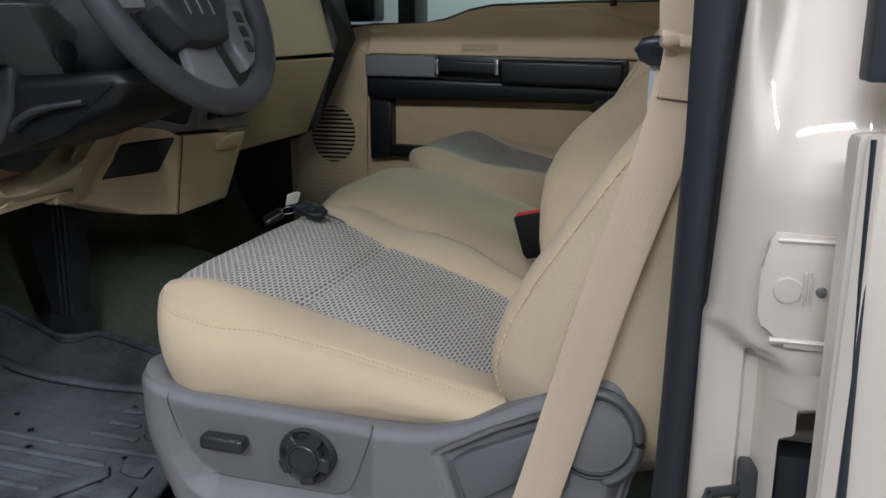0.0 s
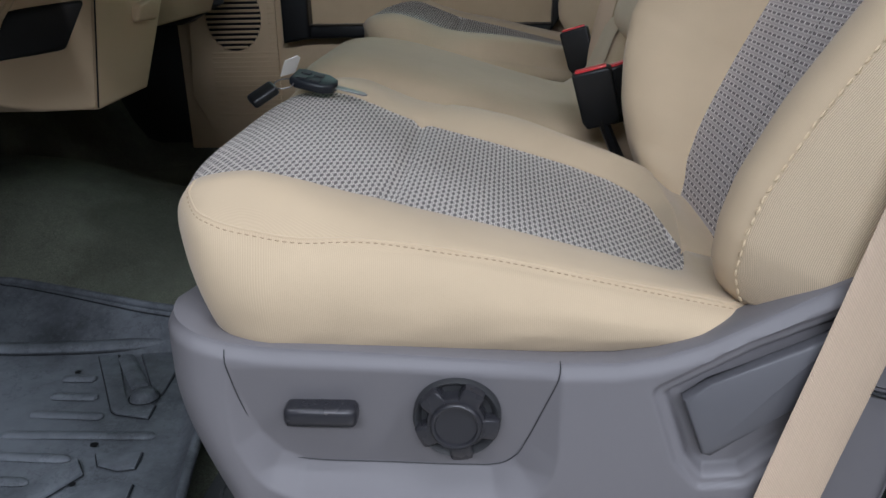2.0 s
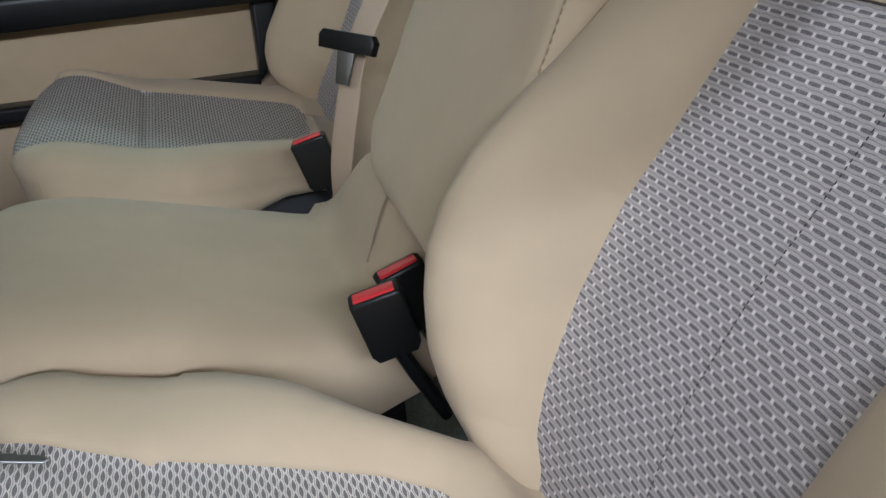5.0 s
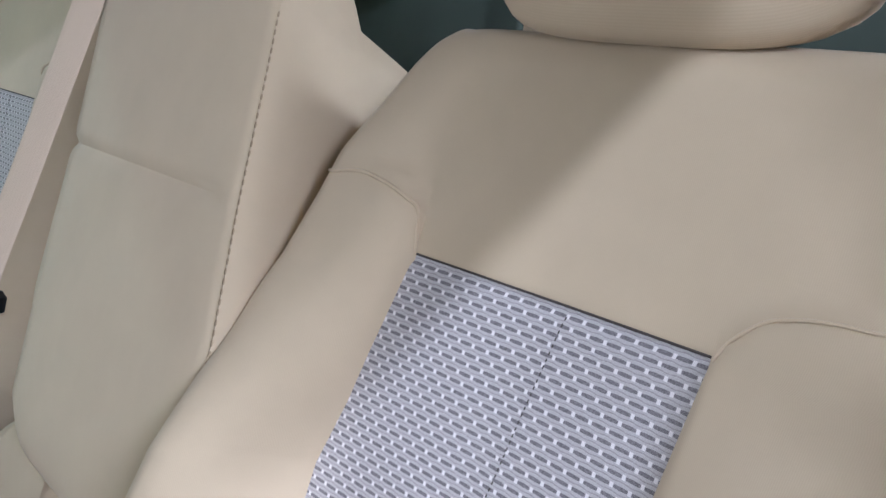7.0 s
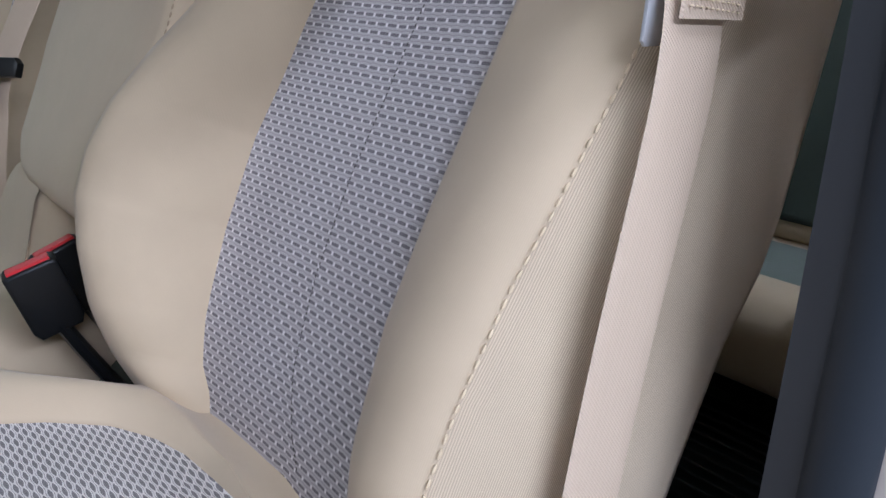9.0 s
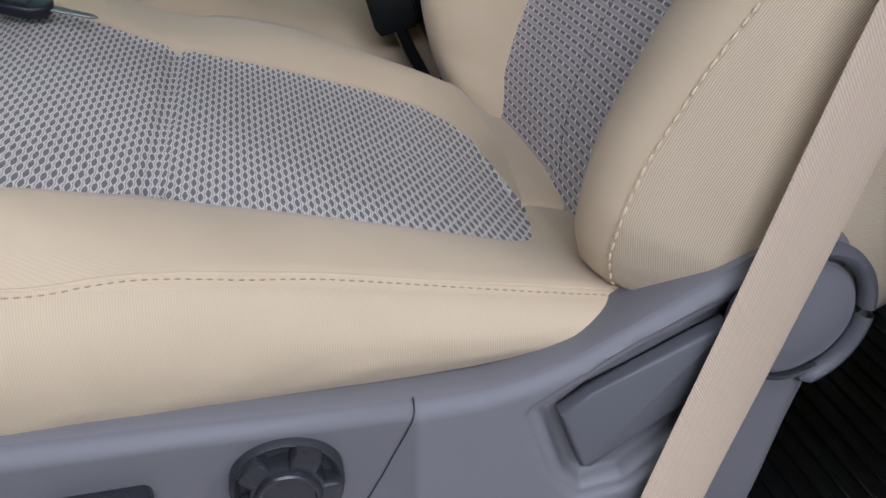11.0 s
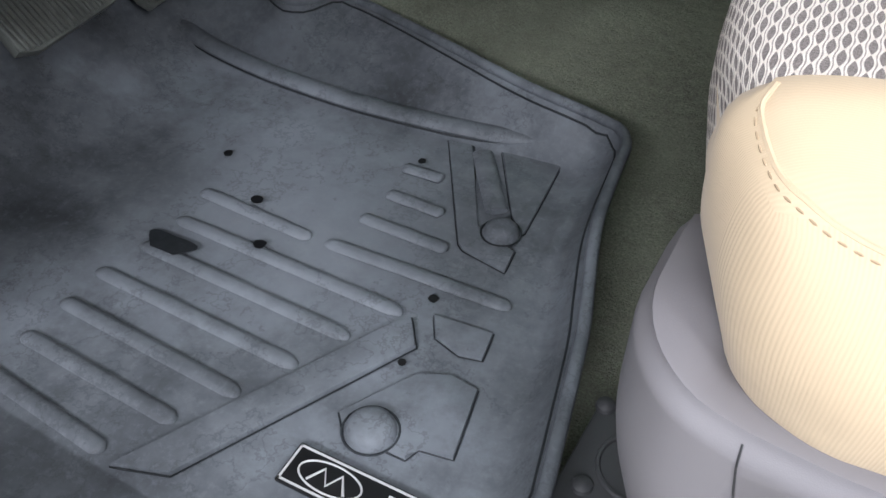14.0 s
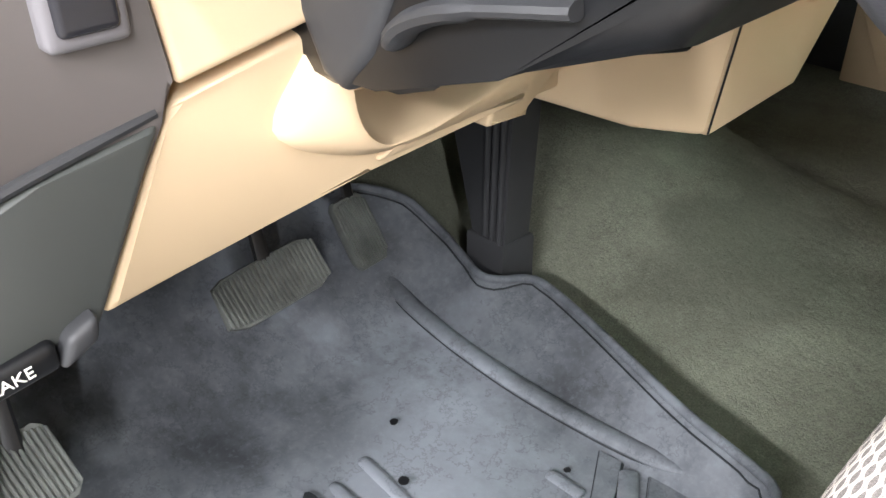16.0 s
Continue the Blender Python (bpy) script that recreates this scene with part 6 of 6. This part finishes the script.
# ------------------------------------------------------------ door pillar on the driver's side
def make_pillar():
    """The jamb: a rounded upper part, and below a flat land, a groove and a flange."""
    upper = [(0.66, -0.046), (0.628, -0.048), (0.626, -0.062), (0.630, -0.085), (0.636, -0.102), (0.645, -0.116), (0.655, -0.125), (0.663, -0.130), (0.672, -0.134), (0.682, -0.137), (0.690, -0.139), (0.70, -0.141), (0.72, -0.144), (0.75, -0.146), (0.80, -0.147), (0.86, -0.147)]
    lower = [(0.66, -0.046), (0.628, -0.048), (0.626, -0.062), (0.628, -0.090), (0.632, -0.098), (0.645, -0.101), (0.655, -0.103), (0.661, -0.103), (0.664, -0.094), (0.674, -0.093), (0.680, -0.116), (0.690, -0.128), (0.694, -0.105), (0.698, -0.078), (0.714, -0.066), (0.86, -0.06)]
    rows = []
    for z in np.r_[np.linspace(-0.30, 0.20, 12), np.linspace(0.21, 0.56, 90), np.linspace(0.58, 1.30, 16)]:
        row = []
        for (ux, uy), (lx, ly) in zip(upper, lower):
            turn = 0.447 - 0.75 * max(0.0, min(0.05, lx - 0.632))
            if lx > 0.683:
                turn = 0.36 + 1.1 * min(0.06, ux - 0.70)
            f = float(sstep(turn + 0.007, turn - 0.007, z))
            tumble = lerp(z, [(0.48, 0), (0.55, 0.005), (0.575, 0.010), (0.60, 0.017), (0.615, 0.0225), (0.65, 0.037), (0.7, 0.055), (0.8, 0.075), (1.0, 0.10), (1.3, 0.13)]) * float(sstep(0.632, 0.665, ux)) * (uy < -0.05)
            lean = 0.03 * max(0.0, z - 0.45) / 0.8
            row.append((ux + (lx - ux) * f + lean, uy + (ly - uy) * f - 0.045 + tumble, z))
        rows.append(row)
    p = part("wall_pillar", sheet(rows), M_PAINT, None, "", 60)
    tagged(p, "champagne painted door pillar", "pillar", kind="structure")
    seal = thing("door_seal", "dark rubber weather seal along the door pillar", "seal", (0.61, -0.08, 0.0))
    part("seal_bulb", tube(spline([(0.594, -0.090, -0.06), (0.6085, -0.106, 0.2), (0.6145, -0.118, 0.40), (0.622, -0.132, 0.69), (0.644, -0.13, 1.0), (0.672, -0.10, 1.25)], 40), 0.0125, 14, False, 1.5), M_SEAL, seal)
    part("seal_carrier", tube(spline([(0.606, -0.095, -0.06), (0.618, -0.110, 0.2), (0.625, -0.122, 0.40), (0.633, -0.136, 0.69), (0.655, -0.133, 1.0), (0.684, -0.10, 1.25)], 40), 0.0055, 8, False, 1.8), M_BLACK, seal)
    trim = ribbon(spline([(0.592, -0.066, -0.04), (0.606, -0.078, 0.2), (0.6065, -0.091, 0.36), (0.612, -0.106, 0.60), (0.63, -0.108, 0.9), (0.66, -0.085, 1.25)], 40), (0.25, -0.97, 0), 0.024, 0.008)
    tagged(part("trim", trim, M_DARK), "grey plastic edge of the inner pillar trim", "trim", kind="structure")
    plate = thing("striker_plate", "pressed pillar plate around the door striker", "plate", (0.69, -0.15, 0.47))
    part("plate_face", slab([(0.668, 0.518), (0.672, 0.524), (0.74, 0.522), (0.74, 0.436), (0.684, 0.438), (0.680, 0.446), (0.668, 0.452), (0.664, 0.462), (0.664, 0.498), (0.668, 0.506)], 0.006, "y", -0.194, 0.0015), M_PAINT, plate)
    for z in (0.519, 0.443):
        part("pressed_ridge", tube([(0.674, -0.1935, z), (0.74, -0.194, z)], 0.0024, 8), M_PAINT, plate)
    part("striker_loop", tube([(0.730, -0.195, 0.502), (0.717, -0.228, 0.500), (0.715, -0.230, 0.448), (0.728, -0.195, 0.446)], 0.005, 10), M_STEEL, plate)
    part("plate_bolt", lathe([(0.010, 0), (0.009, 0.003), (0.0005, 0.0035)], (0.683, -0.194, 0.482), (0, -1, 0), 20), M_PAINT, plate)
    part("plate_rivet", lathe([(0.004, 0), (0.0035, 0.002), (0.0005, 0.0025)], (0.706, -0.194, 0.482), (0, -1, 0), 14), M_STEEL, plate)
    for k in range(4):
        part("raised_mark", box(0.692 + 0.0022 * k, -0.1955, 0.474 - 0.003 * (k % 2), 0.6934 + 0.0022 * k, -0.193, 0.496, 0.0004, 1), M_PAINT, plate)
    loop = thing("lower_striker", "black steel loop low on the pillar", "striker", (0.645, -0.165, 0.26))
    part("loop", tube([(0.670, -0.155, 0.298), (0.642, -0.175, 0.301), (0.635, -0.18, 0.295), (0.642, -0.175, 0.261), (0.670, -0.155, 0.258)], 0.0048, 10), M_DARK, loop)
    part("loop_mount", box(0.665, -0.163, 0.24, 0.680, -0.137, 0.32, 0.004), M_DARK, loop)
    return p


make_pillar()

# added dark box that stands in for the shade in the open gap
tagged(part("trim", box(0.694, -0.150, -0.24, 0.80, -0.118, 0.330, 0.004), M_SEAL), "dark box standing in for the shaded gap between pillar and rear door", "trim", kind="structure")

rear_door = thing("rear_door", "champagne painted rear door edge standing ajar", "door", (0.80, -0.20, 0.1))
part("door_edge", slab([(0.707, -0.222), (0.711, -0.237), (0.725, -0.245), (0.80, -0.262), (1.6, -0.28), (1.6, -0.20), (0.745, -0.20)], 0.85, "z", -0.25, 0.006), M_PAINT, rear_door)
part("edge_fold", ribbon([(0.715, -0.240, -0.25), (0.717, -0.242, 0.2), (0.720, -0.244, 0.60)], (1, -0.5, 0), 0.010, 0.006), M_PAINT, rear_door)
# dark tube drawn in as the shade line along the hem groove
part("hem_groove_shade", tube([(0.7185, -0.2445, 0.598), (0.7225, -0.2455, 0.45), (0.727, -0.247, 0.30), (0.727, -0.247, -0.24)], 0.0028, 8), M_SEAL, rear_door)
part("glass_run", box(0.712, -0.235, 0.632, 0.729, -0.20, 1.2, 0.003), M_SEAL, rear_door)
part("door_pane_frame", box(0.730, -0.235, 0.60, 0.80, -0.205, 1.2, 0.004), M_PAINT, rear_door)


# ------------------------------------------------------------ rear bench
def make_bench():
    b = thing("rear_bench", "tan and grey-green cloth rear bench seat", "seat", (1.2, 0.8, 0.0))
    prof = [(1.16, 0.085), (1.085, 0.088), (1.052, 0.110), (1.038, 0.16), (1.036, 0.205), (1.06, 0.238), (1.10, 0.246), (1.16, 0.240), (1.24, 0.235), (1.32, 0.23)]

    def cols(x, z, s):
        def half(y0, sign):
            ins = [(0.0, 0.10, 0), (-0.005, 0.05, 0), (0.004, 0.02, 0), (0.018, 0.004, 0), (0.035, 0.0, 0), (0.055, 0.001, 1), (0.07, 0.006, 1), (0.2, 0.007, 1), (0.35, 0.007, 1), (0.48, 0.006, 1), (0.50, 0.001, 0), (0.53, 0.0, 0), (0.55, 0.006, 0)]
            return [(y0 + sign * y, d, t if 1.095 < x < 1.235 and z > 0.20 else 0) for y, d, t in ins]
        return half(0.0, 1) + half(1.60, -1)[::-1]

    grid, uv, tags, s = quilted(prof, 60, cols)
    part("cushion", caps(sheet(grid, uv, lambda i, j: tags[i][j]), 60, grid.shape[1]), [M_CLOTH, M_CLOTH_R], b, "tan rear cushion with grey-green insert", 60)
    lean = Matrix.Translation((1.27, 0, 0.22)) @ Euler((0, radians(17), 0)).to_matrix().to_4x4()
    part("backrest", turned(box(-0.03, 0.0, 0.0, 0.11, 1.60, 0.62, 0.04, 4), lean), M_CLOTH, b)
    for y in (0.02, 0.95):
        # above its seam the dark insert covers tan cloth, standing in for shade
        part("back_insert", turned(box(-0.04, y, 0.03, -0.02, y + 0.62, 0.60, 0.012, 3), lean), M_BENCH, b)
        part("insert_seam", turned(tube([(-0.041, y + 0.005, 0.345), (-0.041, y + 0.615, 0.345)], 0.0025, 6), lean), M_THREAD_D, b)
        part("insert_seam", turned(tube([(-0.037, y, 0.612), (-0.037, y + 0.62, 0.612)], 0.003, 6), lean), M_THREAD_D, b)
    for y in (0.25, 1.05):
        part("headrest", turned(box(-0.03, y, 0.64, 0.07, y + 0.28, 0.80, 0.035, 4), lean), M_CLOTH, b)
    part("under_cover", box(1.22, 0.02, -0.03, 1.5, 1.58, 0.10, 0.01), M_DARK, b)
    return b


# grey-green weave, its colours darkened for the shade on the rear backrest
M_BENCH = mat_weave("shade_darkened_green_jacquard", srgb(48, 54, 49), srgb(70, 78, 71), srgb(80, 88, 80), srgb(40, 44, 40), 0.66, 0.016, 0.010, True)
M_CLOTH_R = mat_cloth("grey_green_cloth", srgb(112, 120, 112), 60.0)
make_bench()

rbelt = thing("seat_belt", "tan rear seat belt beside the door pillar", "seat belt", (1.2, 0.0, 0.3))
part("strap", ribbon(spline([(1.045, -0.002, -0.02), (1.018, -0.003, 0.12), (0.955, -0.005, 0.40), (0.898, -0.008, 0.65), (0.86, -0.012, 0.92), (0.83, -0.016, 1.2)], 24), (1, 0.0, 0.2), 0.05, 0.0016), M_BELT, rbelt)


# ------------------------------------------------------------ cab shell and garage
def shell(name, bm, material, label, category):
    return tagged(part(name, bm, material), label, category, kind="structure")


shell("wall_kick_far", box(-1.05, 1.66, -0.1, -0.60, 1.72, 0.86, 0.01), M_DARK, "dark kick panel by the far door", "wall")
shell("wall_kick_near", box(-1.05, -0.17, -0.1, -0.50, -0.105, 0.86, 0.01), M_DARK, "dark kick panel by the near door", "wall")
shell("ceiling", box(-0.55, -0.06, 1.27, 2.15, 1.70, 1.33, 0.02), M_HEADLINER, "beige headliner", "ceiling")
shell("wall_rear", box(2.05, -0.06, -0.05, 2.12, 1.70, 0.86, 0.01), M_TANP, "tan rear cab wall", "wall")
shell("wall_roof_rail", box(-0.55, -0.13, 1.25, 2.1, -0.06, 1.34, 0.01), M_PAINT, "painted roof rail over the doors", "wall")
shell("wall_sill", box(-0.95, -0.20, -0.16, 2.1, -0.12, -0.01, 0.008), M_PAINT, "painted door sill", "sill")
shell("wall_far_pillar", box(0.66, 1.60, 0.10, 0.80, 1.72, 1.28, 0.02), M_TANP, "tan far door pillar trim", "pillar")
shell("wall_far_rear", box(0.80, 1.64, 0.08, 2.1, 1.71, 0.76, 0.02), M_TANP, "tan far rear door panel", "wall")
shell("wall_near_rear", box(0.86, -0.16, -0.2, 2.1, -0.11, 0.76, 0.02), M_TANP, "rear door panel on the near side", "wall")
shell("windscreen_pillar", turned(box(-0.05, 0, 0, 0.03, 0.06, 0.66, 0.01), Matrix.Translation((-0.86, 1.64, 0.80)) @ Euler((0, radians(34), 0)).to_matrix().to_4x4()), M_TANP, "far windscreen pillar", "pillar")
M_TINT = M_GLASS.copy()
M_TINT.name = "tinted_glass"
M_TINT.node_tree.nodes["Principled BSDF"].inputs["Base Color"].default_value = (0.32, 0.40, 0.36, 1)
for nm, y, lb in (("window_2", -0.150, "tinted rear door window"), ("window_3", 1.660, "tinted far rear door window")):
    tint = tagged(part(nm, box(0.86, y, 0.765, 2.0, y + 0.006, 1.25, 0), M_TINT), lb, "window", kind="structure")
    tint.visible_shadow = nm != "window_2"
shell("ground", box(-8, -6, -0.80, 9, 9, -0.75, 0), M_GROUND, "concrete garage floor", "ground")
shell("wall_garage_far", box(-8, 6.5, -0.8, 9, 6.7, 2.6, 0), M_WALL, "pale grey garage wall", "wall")
shell("wall_garage_near", box(-8, -5.2, -0.8, 9, -5.0, 2.6, 0), M_WALL, "pale grey garage wall", "wall")
shell("wall_garage_front", box(-6.2, -6, -0.8, -6.0, 8, 2.6, 0), M_WALL, "pale grey garage wall", "wall")
shell("wall_garage_back", box(7.0, -6, -0.8, 7.2, 8, 2.6, 0), M_WALL, "pale grey garage wall", "wall")
shell("ceiling_garage", box(-8, -6, 2.6, 9, 9, 2.7, 0), M_WALL, "pale grey garage ceiling", "ceiling")
